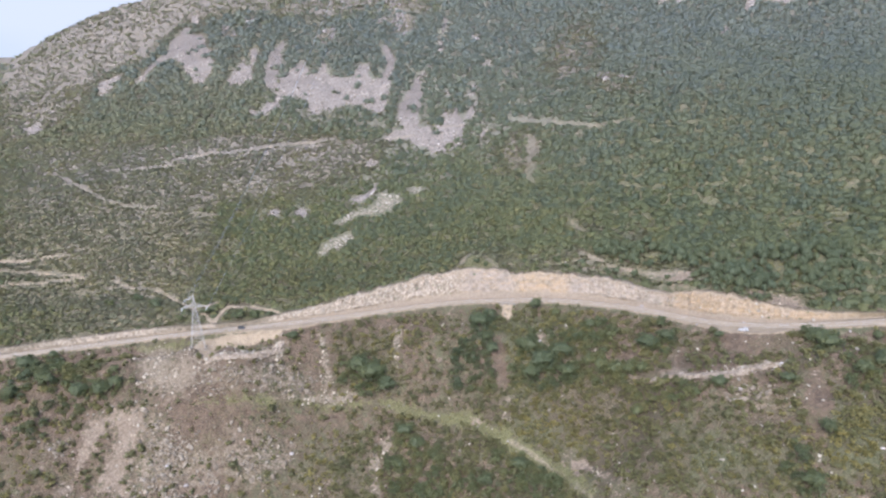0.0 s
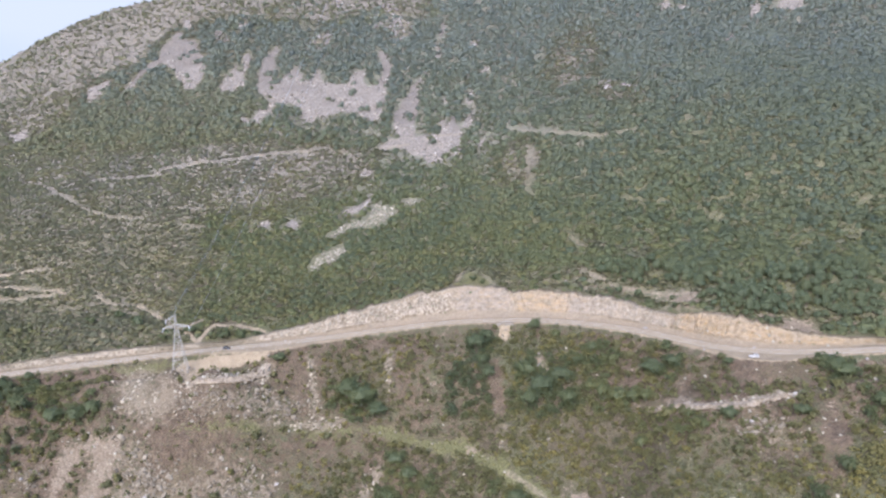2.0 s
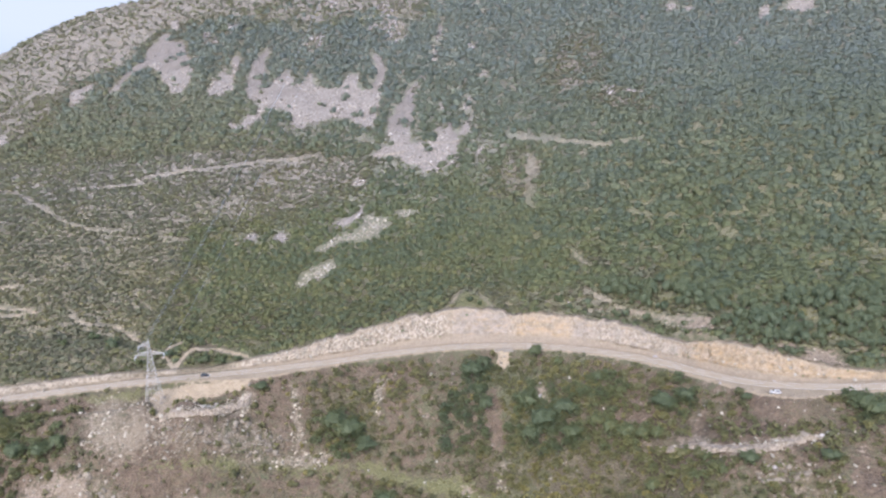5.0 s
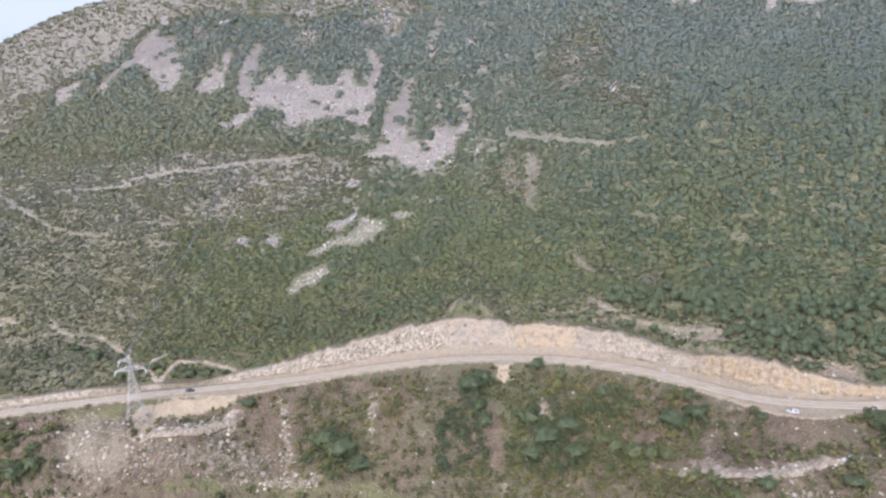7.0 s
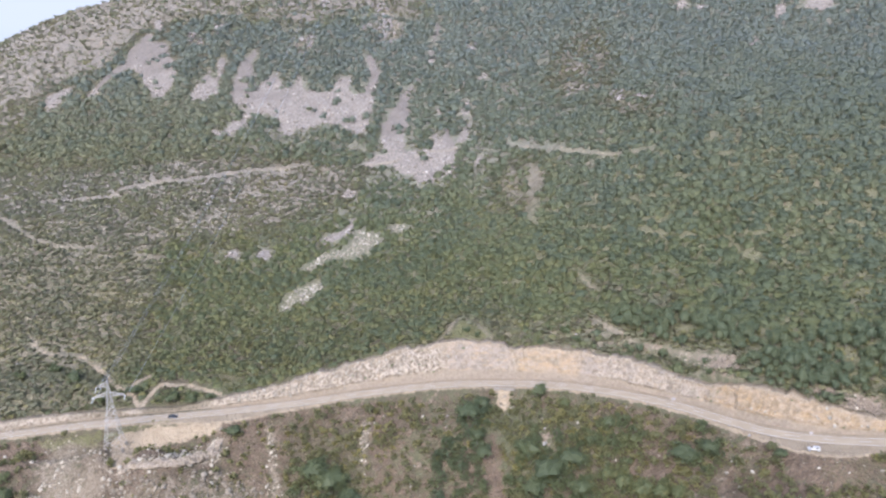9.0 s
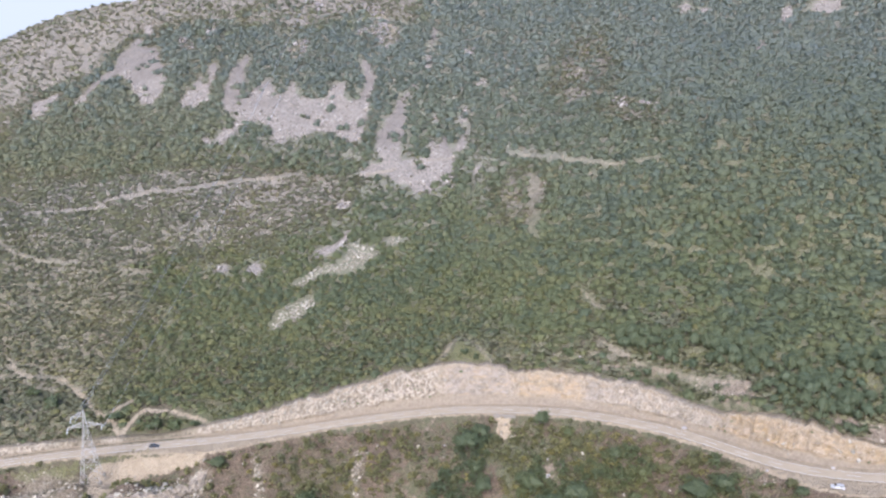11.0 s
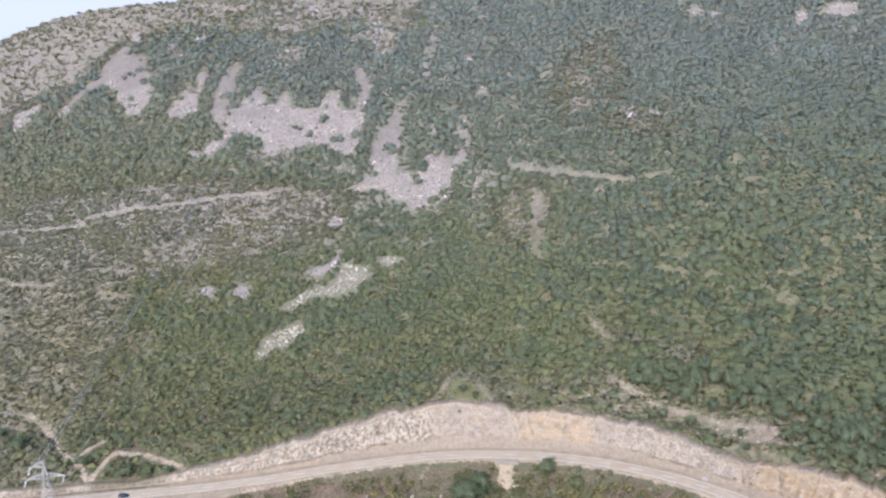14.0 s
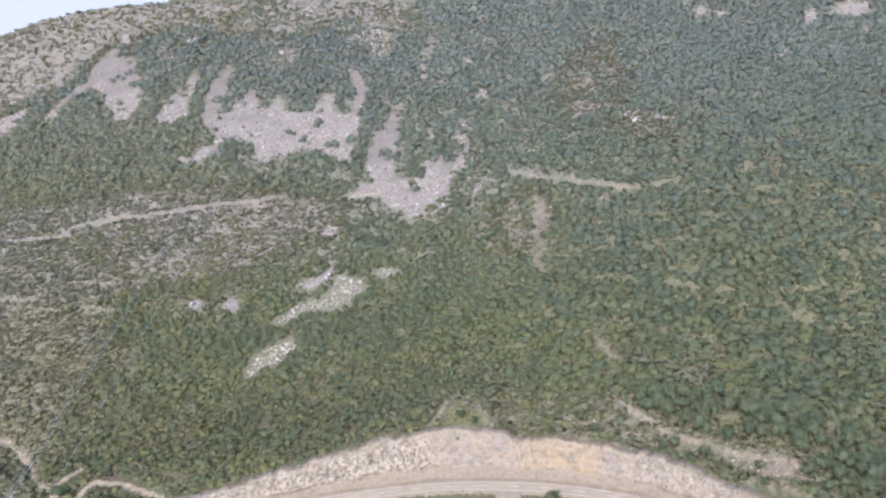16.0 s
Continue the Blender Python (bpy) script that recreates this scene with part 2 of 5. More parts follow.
M_GROUND = ground_material()
# second set of three tones: greens paled and greyed for haze higher up
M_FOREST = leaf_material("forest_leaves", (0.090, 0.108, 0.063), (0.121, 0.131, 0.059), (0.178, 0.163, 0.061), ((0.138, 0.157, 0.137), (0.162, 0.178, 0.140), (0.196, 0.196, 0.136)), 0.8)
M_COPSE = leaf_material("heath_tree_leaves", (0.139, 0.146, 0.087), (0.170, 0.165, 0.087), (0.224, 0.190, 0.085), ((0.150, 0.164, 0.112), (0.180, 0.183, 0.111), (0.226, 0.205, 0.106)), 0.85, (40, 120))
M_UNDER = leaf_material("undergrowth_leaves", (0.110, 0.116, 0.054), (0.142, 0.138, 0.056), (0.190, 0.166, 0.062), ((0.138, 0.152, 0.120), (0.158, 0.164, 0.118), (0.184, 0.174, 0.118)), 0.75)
M_SHRUB = leaf_material("shrub_leaves", (0.088, 0.087, 0.042), (0.128, 0.116, 0.044), (0.200, 0.164, 0.048))
M_OAK = leaf_material("oak_leaves", (0.064, 0.083, 0.047), (0.090, 0.104, 0.050), (0.142, 0.131, 0.050), None, 0.4)
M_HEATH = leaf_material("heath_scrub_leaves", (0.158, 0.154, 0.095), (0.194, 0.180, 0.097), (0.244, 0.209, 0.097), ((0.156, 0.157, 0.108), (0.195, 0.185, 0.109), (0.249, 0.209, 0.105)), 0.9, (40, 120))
M_TREE = leaf_material("tree_leaves", (0.056, 0.071, 0.036), (0.090, 0.101, 0.041), (0.145, 0.132, 0.045))
M_TUFT = leaf_material("dry_grass", (0.085, 0.070, 0.036), (0.125, 0.095, 0.052), (0.175, 0.138, 0.078))
M_BARK = plain("grey_brown_bark", (0.12, 0.095, 0.075), 0.9, 0, 0.1, 4, 0.3)
M_SCREE = rock_material("scree_stone", (0.105, 0.088, 0.070), (0.19, 0.163, 0.132), (0.32, 0.282, 0.232))
M_RUBBLE = rock_material("quarried_limestone", (0.135, 0.108, 0.072), (0.215, 0.178, 0.124), (0.34, 0.292, 0.211))
M_BOULDER = rock_material("pale_boulder", (0.165, 0.142, 0.12), (0.225, 0.20, 0.172), (0.285, 0.257, 0.225), 1.0, True)
M_BLOCK = rock_material("white_limestone", (0.135, 0.116, 0.085), (0.21, 0.184, 0.137), (0.31, 0.275, 0.207))
M_CLIFF = rock_material("outcrop_rock", (0.105, 0.086, 0.074), (0.18, 0.156, 0.138), (0.265, 0.235, 0.205))
M_LEDGE = rock_material("ledge_rock", (0.088, 0.070, 0.047), (0.138, 0.112, 0.077), (0.20, 0.167, 0.119))
M_CUT = cut_material()
M_ASPHALT = asphalt_material()
M_PAINT = plain("worn_road_paint", (0.40, 0.385, 0.36), 0.7, 0, 0.3, 2.0, 0.25)
M_STEEL = plain("galvanised_steel", (0.27, 0.248, 0.212), 0.75, 0.0, 0.3, 2.0, 0.2)
M_INSULATOR = plain("white_porcelain", (0.46, 0.47, 0.46), 0.25, 0, 0.5, 2.0, 0.05)
M_CABLE = plain("aluminium_cable", (0.42, 0.43, 0.43), 0.5, 0.7, 0.5, 2.0, 0.1)
M_CONCRETE = plain("weathered_concrete", (0.16, 0.138, 0.108), 0.9, 0, 0.2, 1.5, 0.25)
M_WHITE_CAR = plain("white_car_paint", (0.30, 0.288, 0.262), 0.35, 0, 0.5, 1.0, 0.03)
M_DARK_CAR = plain("dark_car_paint", (0.022, 0.024, 0.028), 0.25, 0.2, 0.5, 1.0, 0.1)
M_GLASS = plain("tinted_glass", (0.02, 0.022, 0.025), 0.08, 0, 0.5, 1.0, 0.0)
M_TYRE = plain("black_tyre", (0.025, 0.025, 0.026), 0.85, 0, 0.2, 20, 0.1)
M_RIM = plain("alloy_rim", (0.45, 0.45, 0.46), 0.35, 0.8, 0.5, 3, 0.1)
M_LAMP = plain("lamp_glass", (0.65, 0.66, 0.66), 0.15, 0, 0.5, 3, 0.05)
M_RED = plain("red_lamp_glass", (0.35, 0.02, 0.02), 0.2, 0, 0.5, 3, 0.05)

# ---- lie of the land: one height for every place in plan ----
LAND = (
    (-182, -177, -170, -159, -162, -138, -104, -92, -44, 18),
    (-122, -118, -111, -94, -124, -82, 0, -34, 17, 78),
    (-64, -56, -48, -14, -59, -54, 62, 6, 70, 125),
    (-21, -8, -5, 5, 17, 17, 40, 32, 89, 135),
    (4, 10, 20, -15, 0, 23, 34, 94, 107, 131),
    (44, 49, 71, 48, 11, 52, 126, 128, 121, 139),
    (88, 85, 75, 113, 114, 117, 184, 144, 156, 186),
    (118, 169, 197, 201, 212, 197, 235, 232, 253, 278),
    (131, 228, 319, 306, 274, 270, 313, 343, 368, 390),
    (137, 232, 319, 346, 342, 354, 396, 440, 475, 503),
)


def spline_weights(u, n):
    u = np.clip(u, 0, n - 3 - 1e-6)
    i = np.floor(u).astype(int)
    t = u - i
    return i, ((1 - t) ** 3 / 6, (3 * t ** 3 - 6 * t ** 2 + 4) / 6, (-3 * t ** 3 + 3 * t ** 2 + 3 * t + 1) / 6, t ** 3 / 6)


def bump(x, y, cx, cy, rx, ry):
    return np.exp(-((x - cx) / rx) ** 2 - ((y - cy) / ry) ** 2)


def ramp(v, a, b):
    k = np.clip((v - a) / (b - a), 0, 1)
    return k * k * (3 - 2 * k)


def natural(x, y):
    """The hillside before the road was cut into it."""
    x, y = np.asarray(x, float), np.asarray(y, float)
    net = np.array(LAND, float)
    i, wx = spline_weights((x + 510) / 130, 10)
    j, wy = spline_weights(y / 125 + 0.8 * np.tanh(y / 60) + 2.0, 10)
    z = sum(wx[a] * wy[b] * net[j + b, i + a] for a in range(4) for b in range(4))
    z = z + 20 * bump(x, y, -156, -40, 38, 22)                      # shoulder that carries the pylon
    z = z - 9 * bump(x, y, 28, -82, 30, 22) + 10 * bump(x, y, 78, -96, 26, 22)
    z = z - 0.75 * np.clip(y - 468, 0, 400) * ramp(-x, 200, 330)    # falls away behind the crest
    z = z + 0.35 * np.clip(y - 520, 0, 500) * ramp(x, -330, -150)
    z = z - 0.5 * np.clip(-140 - y, 0, 150)
    return z


ROAD_X = (-600, -420, -282, -252, -224, -190, -159, -128, -95, -63, -31, -8, 16, 31, 45, 58, 70, 80.5, 92.5, 106, 125, 145, 166, 230, 330, 600)
ROAD_Y = (-60, -32, -7.5, -2, 3, 5, 4.3, 2.6, 3.2, 7.6, 8.8, 6.8, 1.2, -4, -11.2, -20.2, -30.6, -44, -57, -64.6, -70.6, -73.4, -75, -78, -70, -40)
GRADE_X = (-600, -420, -224, -160, -95, -31, 16, 60, 100, 140, 220, 400, 600)
GRADE_Z = (-24, -17, -10, -5.5, -0.8, 3.6, 5, 4.8, 4.6, 6, 9, 14, 20)


def smooth_line(px, py, step=1.5, rounds=14):
    """An even, softened polyline through plan points."""
    p = np.stack([np.asarray(px, float), np.asarray(py, float)], 1)
    for k in range(2):
        s = np.concatenate([[0], np.cumsum(np.hypot(*np.diff(p, axis=0).T))])
        u = np.linspace(0, s[-1], max(2, int(s[-1] / step)))
        p = np.stack([np.interp(u, s, p[:, 0]), np.interp(u, s, p[:, 1])], 1)
        if k == 0:
            for _ in range(rounds):
                p[1:-1] = (p[:-2] + 2 * p[1:-1] + p[2:]) / 4
    return p


ROAD = smooth_line(ROAD_X, ROAD_Y, rounds=40)
_tan = np.gradient(ROAD, axis=0)
_tan /= np.hypot(_tan[:, :1], _tan[:, 1:])
ROAD_SIDE = np.stack([-_tan[:, 1], _tan[:, 0]], 1)     # towards the mountain
_gz = np.interp(ROAD[:, 0], GRADE_X, GRADE_Z)
for _ in range(60):
    _gz[1:-1] = (_gz[:-2] + 2 * _gz[1:-1] + _gz[2:]) / 4
ROAD_Z = _gz


def from_road(x, y):
    """Signed distance from the road's middle (mountain side positive) and the road's height there."""
    x, y = np.asarray(x, float).ravel(), np.asarray(y, float).ravel()
    d, h, at = np.full(x.shape, 999.0), np.zeros(x.shape), np.zeros(x.shape, int)
    near = np.where((y > -170) & (y < 110) & (np.abs(x) < 600))[0]
    for k in range(0, len(near), 4000):
        q = near[k:k + 4000]
        dx, dy = x[q, None] - ROAD[None, :, 0], y[q, None] - ROAD[None, :, 1]
        m = np.argmin(dx * dx + dy * dy, 1)
        r = np.arange(len(q))
        side = dx[r, m] * ROAD_SIDE[m, 0] + dy[r, m] * ROAD_SIDE[m, 1]
        d[q] = np.hypot(dx[r, m], dy[r, m]) * np.where(side < 0, -1, 1)
        h[q], at[q] = ROAD_Z[m], m
    far = np.setdiff1d(np.arange(len(x)), near)
    d[far] = np.where(y[far] > 0, 999, -999)
    return d, h, at


CUT_X = (-300, -240, -200, -150, -118, -95, -81, -64, -47, -33, -20, -4, 4, 10, 16, 34, 46, 56, 66, 72, 80, 87, 100, 115, 130, 150, 180)
CUT_H = (2, 3.3, 3.0, 1.5, 4.6, 7.5, 9.2, 11.4, 14.2, 15, 15.2, 15.2, 11.5, 12.0, 12.5, 12, 11.5, 10.5, 8.5, 8, 10, 12, 11, 8, 5, 3, 1.5)
HALF = 4.4          # half the graded width: asphalt and shoulders


def graded(x, y):
    """The land as it is: hillside, road bed, cut above it and fill below it."""
    shape = np.shape(x)
    x, y = np.asarray(x, float).ravel(), np.asarray(y, float).ravel()
    z = natural(x, y)
    d, h, at = from_road(x, y)
    cut = np.interp(x, CUT_X, CUT_H)
    foot, run = HALF + 4.6, np.interp(x, CUT_X, CUT_H) * 0.62
    top = h + cut
    # mountain side: bed, rock cut, then a blend back to the hillside
    k = ramp(d, foot + run, foot + run + 38)
    brow = top + 0.32 * np.clip(d - foot - run, 0, 60)
    up = np.where(d < foot, h, np.where(d < foot + run, h + cut * np.clip((d - foot) / np.maximum(run, .1), 0, 1), brow * (1 - k) + z * k))
    # valley side: bed, then fill at about forty degrees until it meets the hillside
    v = -d
    half = HALF + 10 * bump(x, 0, 104, 0, 17, 1) + 7 * bump(x, 0, -124, 0, 24, 1)     # two gravel lay-bys
    k = ramp(v, half + 6, half + 26)
    fill = h - 0.78 * np.clip(v - half, 0, 60)
    down = np.where(v < half, h, fill * (1 - k) + np.minimum(z, h - 2) * k)
    z = np.where(d > 120, z, np.where(d > 0, up, np.where(d < -120, z, down)))
    return z.reshape(shape)

# ---- patches of the land, outlined in plan ----
SCREE, TRACK, GRASS, EARTH, RUBBLE, OPEN, GROVE, OUTCROP, CHUTE, CRAG, LUSH, GRAVEL, LEDGE, WOODS, BLOCKS, BARE, GLADE = ([] for _ in range(17))


def mark(kind, *points):
    kind.append(np.array(points, float))


mark(SCREE, (-299, 416), (-292, 414), (-290, 407), (-277, 403), (-271, 387), (-264, 378), (-258, 378), (-259, 369), (-256, 350), (-256, 342), (-261, 333), (-268, 332), (-276, 344), (-282, 352), (-292, 366), (-298, 372), (-305, 373), (-311, 368), (-320, 361), (-323, 351), (-330, 347), (-333, 350), (-327, 359), (-324, 370), (-315, 378), (-308, 378), (-311, 394), (-307, 402))
mark(SCREE, (-296, 430), (-290, 432), (-286, 424), (-287, 417), (-294, 423))
mark(SCREE, (-371, 355), (-361, 359), (-350, 361), (-351, 353), (-354, 347), (-357, 340), (-364, 340))
mark(SCREE, (-236, 331), (-234, 344), (-228, 354), (-228, 367), (-223, 358), (-222, 350), (-217, 352), (-213, 339), (-213, 330), (-220, 323), (-230, 322))
mark(SCREE, (-222, 371), (-217, 384), (-212, 365), (-214, 357), (-216, 347))
mark(SCREE, (-196, 314), (-200, 335), (-201, 351), (-200, 366), (-195, 375), (-191, 382), (-188, 387), (-187, 371), (-190, 367), (-183, 339), (-176, 336), (-172, 344), (-165, 350), (-159, 339), (-155, 329), (-152, 327), (-146, 335), (-145, 344), (-140, 336), (-138, 327), (-129, 323), (-117, 323), (-112, 330), (-107, 339), (-99, 340), (-98, 323), (-93, 317), (-88, 320), (-84, 329), (-82, 341), (-86, 358), (-88, 370), (-82, 368), (-78, 356), (-75, 343), (-74, 331), (-77, 321), (-78, 310), (-79, 296), (-81, 286), (-84, 271), (-90, 272), (-97, 279), (-105, 286), (-120, 287), (-128, 284), (-133, 280), (-140, 283), (-139, 277), (-148, 276), (-152, 283), (-152, 290), (-158, 296), (-169, 300), (-175, 299), (-181, 297), (-178, 292), (-182, 284), (-187, 280), (-192, 277), (-199, 278), (-208, 285), (-206, 287), (-197, 283), (-193, 289), (-192, 297), (-188, 300), (-178, 304), (-184, 306), (-188, 315), (-189, 310), (-192, 309))
mark(SCREE, (-22, 423), (-20, 406), (-23, 396), (-26, 377), (-27, 351), (-31, 352), (-31, 366), (-28, 384), (-25, 405))
mark(SCREE, (-40, 337), (-38, 333), (-42, 323), (-49, 312), (-50, 301), (-48, 292), (-48, 277), (-52, 270), (-51, 259), (-50, 249), (-40, 246), (-32, 245), (-30, 254), (-31, 261), (-28, 264), (-26, 257), (-23, 252), (-18, 266), (-17, 252), (-13, 246), (-9, 252), (-5, 258), (-1, 261), (-2, 251), (-5, 242), (-12, 243), (-12, 224), (-15, 213), (-22, 210), (-27, 210), (-30, 208), (-42, 213), (-45, 223), (-51, 225), (-55, 229), (-61, 237), (-67, 241), (-72, 240), (-78, 238), (-81, 242), (-76, 247), (-65, 249), (-69, 259), (-70, 267), (-69, 281), (-64, 293), (-59, 301), (-54, 314), (-47, 322))
mark(SCREE, (-26, 288), (-21, 290), (-23, 281), (-27, 281))
mark(SCREE, (-7, 280), (1, 290), (-1, 274), (-6, 274))
mark(BLOCKS, (-113, 144), (-109, 150), (-104, 155), (-98, 158), (-93, 158), (-88, 158), (-85, 162), (-82, 169), (-80, 175), (-77, 171), (-69, 169), (-68, 161), (-72, 160), (-74, 154), (-79, 153), (-84, 153), (-87, 151), (-97, 153), (-102, 152), (-107, 148), (-110, 145))
mark(SCREE, (-107, 172), (-104, 177), (-95, 177), (-89, 182), (-87, 190), (-84, 190), (-83, 184), (-85, 176), (-91, 169), (-96, 170), (-102, 168))
mark(BLOCKS, (-120, 105), (-121, 115), (-117, 120), (-112, 125), (-107, 129), (-102, 132), (-100, 127), (-103, 121), (-105, 115), (-109, 110), (-114, 110), (-117, 106))
mark(SCREE, (-168, 160), (-165, 165), (-161, 167), (-157, 161), (-160, 156), (-165, 158))
mark(SCREE, (-150, 159), (-144, 166), (-139, 164), (-134, 155), (-142, 156))
mark(BLOCKS, (-59, 170), (-55, 173), (-50, 169), (-54, 167))
mark(SCREE, (-96, 213), (-92, 219), (-86, 216), (-86, 209), (-92, 208))
mark(SCREE, (189, 365), (198, 375), (201, 365), (193, 354), (186, 353))
mark(SCREE, (298, 356), (304, 363), (313, 363), (325, 359), (320, 351), (310, 346), (305, 351), (296, 352))
mark(SCREE, (223, 284), (236, 306), (236, 294), (230, 281))
mark(SCREE, (275, 358), (284, 362), (278, 346), (269, 336), (268, 342))
mark(SCREE, (206, 364), (216, 362), (210, 352), (203, 354))
mark(SCREE, (7, 225), (7, 222), (4, 213), (0, 213), (3, 221))
mark(SCREE, (10, 320), (14, 323), (18, 318), (17, 313), (11, 314))
mark(OUTCROP, (-155, 385), (-154, 391), (-149, 399), (-141, 407), (-131, 394), (-132, 385), (-139, 381), (-144, 370), (-152, 377))
mark(OUTCROP, (-89, 457), (-81, 470), (-72, 462), (-64, 433), (-54, 414), (-55, 392), (-66, 382), (-76, 390), (-80, 408), (-97, 405), (-94, 412), (-83, 422), (-81, 436))
mark(OUTCROP, (-259, 404), (-256, 412), (-248, 409), (-240, 400), (-246, 395), (-255, 396))
mark(OUTCROP, (-238, 410), (-234, 431), (-222, 424), (-227, 415), (-232, 405))
mark(OUTCROP, (-147, 457), (-139, 475), (-129, 476), (-134, 456))
mark(OUTCROP, (3, 379), (6, 390), (9, 390), (8, 378), (13, 368), (11, 363), (3, 365))
mark(OUTCROP, (96, 232), (100, 241), (105, 233), (110, 223), (118, 217), (124, 205), (127, 193), (121, 199), (114, 210), (105, 217), (100, 223))
mark(OPEN, (-416, 450), (-379, 464), (-254, 489), (-178, 483), (-197, 450), (-242, 441), (-284, 432), (-316, 423), (-320, 406), (-338, 387), (-361, 375), (-378, 370))
mark(OPEN, (79, 325), (100, 355), (120, 346), (119, 308), (103, 246), (85, 238), (68, 248), (65, 280))
mark(OPEN, (20, 203), (32, 203), (46, 182), (42, 166), (31, 147), (22, 144), (16, 155), (13, 181))
mark(OPEN, (85, 236), (103, 221), (124, 197), (115, 181), (103, 196), (88, 217))
mark(OPEN, (46, 73), (56, 51), (71, 32), (86, 18), (85, 38), (66, 54))
mark(WOODS, (-264, 210), (-251, 217), (-231, 222), (-200, 227), (-199, 220), (-219, 210), (-240, 199), (-255, 199))
mark(WOODS, (-172, 255), (-165, 268), (-144, 263), (-128, 258), (-109, 251), (-110, 244), (-145, 249), (-166, 246))
mark(WOODS, (-185, 178), (-176, 192), (-161, 199), (-131, 189), (-110, 189), (-90, 194), (-92, 181), (-108, 175), (-135, 176), (-160, 172), (-180, 170))
mark(WOODS, (-225, 188), (-212, 197), (-202, 193), (-208, 186), (-220, 182))
mark(WOODS, (-207, 157), (-180, 170), (-136, 152), (-114, 137), (-126, 117), (-158, 118), (-191, 130))
mark(WOODS, (-189, 271), (-169, 271), (-169, 260), (-185, 256))
mark(WOODS, (-310, 420), (-296, 429), (-278, 412), (-270, 387), (-296, 407), (-310, 391), (-322, 372), (-346, 362), (-363, 358), (-364, 371), (-336, 383), (-319, 403))
mark(WOODS, (-277, 424), (-253, 427), (-232, 406), (-253, 393), (-239, 378), (-224, 391), (-222, 364), (-236, 349), (-245, 336), (-255, 345), (-258, 380), (-276, 404))
mark(WOODS, (-194, 388), (-162, 391), (-118, 381), (-88, 364), (-84, 332), (-100, 342), (-114, 328), (-120, 321), (-136, 332), (-143, 347), (-156, 331), (-168, 351), (-179, 338), (-189, 368))
mark(SCREE, (-426, 309), (-413, 313), (-406, 300), (-416, 297))
mark(TRACK, (-310, 210), (-284, 211), (-263, 214), (-248, 225), (-228, 229), (-200, 234), (-188, 237), (-171, 240), (-146, 244), (-123, 245))
mark(TRACK, (-81, 240), (-64, 241), (-51, 242), (-34, 241), (-12, 238))
mark(TRACK, (26, 222), (34, 215), (48, 198), (58, 188), (69, 177), (80, 166), (90, 157), (98, 153), (108, 148))
mark(GLADE, (34, 190), (41, 181), (44, 169), (39, 156), (34, 149), (35, 135), (31, 125), (27, 135), (28, 148), (33, 162), (32, 176))
mark(GLADE, (47, 70), (52, 66), (57, 53), (52, 50), (47, 60))
mark(GLADE, (82, 90), (90, 89), (97, 83), (86, 82))
mark(TRACK, (-355, 215), (-337, 198), (-323, 185), (-305, 171), (-287, 158), (-270, 155), (-251, 157))
mark(TRACK, (-223, 154), (-207, 155))
mark(TRACK, (-324, 73), (-307, 74), (-289, 76), (-274, 74))
mark(TRACK, (-317, 60), (-299, 66), (-282, 69), (-270, 72))
mark(TRACK, (-328, 80), (-306, 88), (-290, 95))
mark(TRACK, (-253, 77), (-246, 70), (-234, 66), (-221, 65), (-212, 60), (-205, 53), (-199, 46), (-191, 35), (-184, 29), (-177, 23), (-171, 16), (-170, 14), (-168, 7))
mark(TRACK, (-169, 13), (-169, 18), (-168, 22), (-167, 27), (-165, 29), (-155, 28), (-145, 22), (-134, 17), (-126, 12), (-117, 6))
mark(TRACK, (-182, 29), (-179, 31), (-177, 36), (-175, 41))
mark(TRACK, (47, 70), (52, 56))
mark(TRACK, (46, 31), (53, 21), (59, 12), (70, 4), (78, -3), (87, -14), (94, -21))
mark(TRACK, (-17, 50), (-23, 37), (-28, 30))
mark(TRACK, (-17, 49), (-10, 39), (-6, 30), (-4, 24))
mark(TRACK, (143, -80), (152, -83), (159, -88))
mark(TRACK, (-7, -65), (3, -72), (16, -86), (25, -108))
mark(GRASS, (-160, -49), (-133, -46), (-106, -39), (-80, -37), (-51, -40), (-25, -48), (-7, -60), (8, -72), (22, -86), (31, -112), (23, -106), (11, -87), (-8, -69), (-26, -55), (-51, -46), (-80, -41), (-106, -41), (-133, -48), (-160, -51))
mark(GRASS, (-209, -4), (-195, -1), (-182, -2), (-171, -1), (-162, 2), (-155, 5), (-150, -2), (-165, -4), (-180, -6), (-201, -7))
mark(GRASS, (-26, 27), (-17, 47), (-5, 28), (-5, 24))
mark(EARTH, (-213, -50), (-207, -48), (-204, -51), (-206, -56), (-210, -61), (-212, -66), (-214, -72), (-213, -81), (-219, -82), (-218, -75), (-218, -66), (-216, -59), (-215, -54))
mark(EARTH, (-198, -51), (-188, -52), (-187, -55), (-189, -59), (-190, -63), (-191, -67), (-191, -73), (-190, -78), (-204, -80), (-201, -74), (-199, -67), (-199, -60), (-198, -55))
mark(BARE, (-14, -21), (-6, -20), (-3, -32), (-5, -43), (-10, -42), (-11, -34))
mark(BARE, (68, -60), (78, -65), (75, -83), (67, -80))
mark(BARE, (91, -70), (121, -79), (116, -88), (98, -90), (90, -80))
mark(BARE, (110, -112), (122, -103), (122, -116), (114, -129), (107, -135), (105, -128))
mark(EARTH, (16, -75), (21, -77), (22, -82), (27, -85), (30, -93), (35, -101), (36, -110), (35, -115), (31, -112), (31, -107), (29, -100), (27, -92), (23, -87), (19, -81))
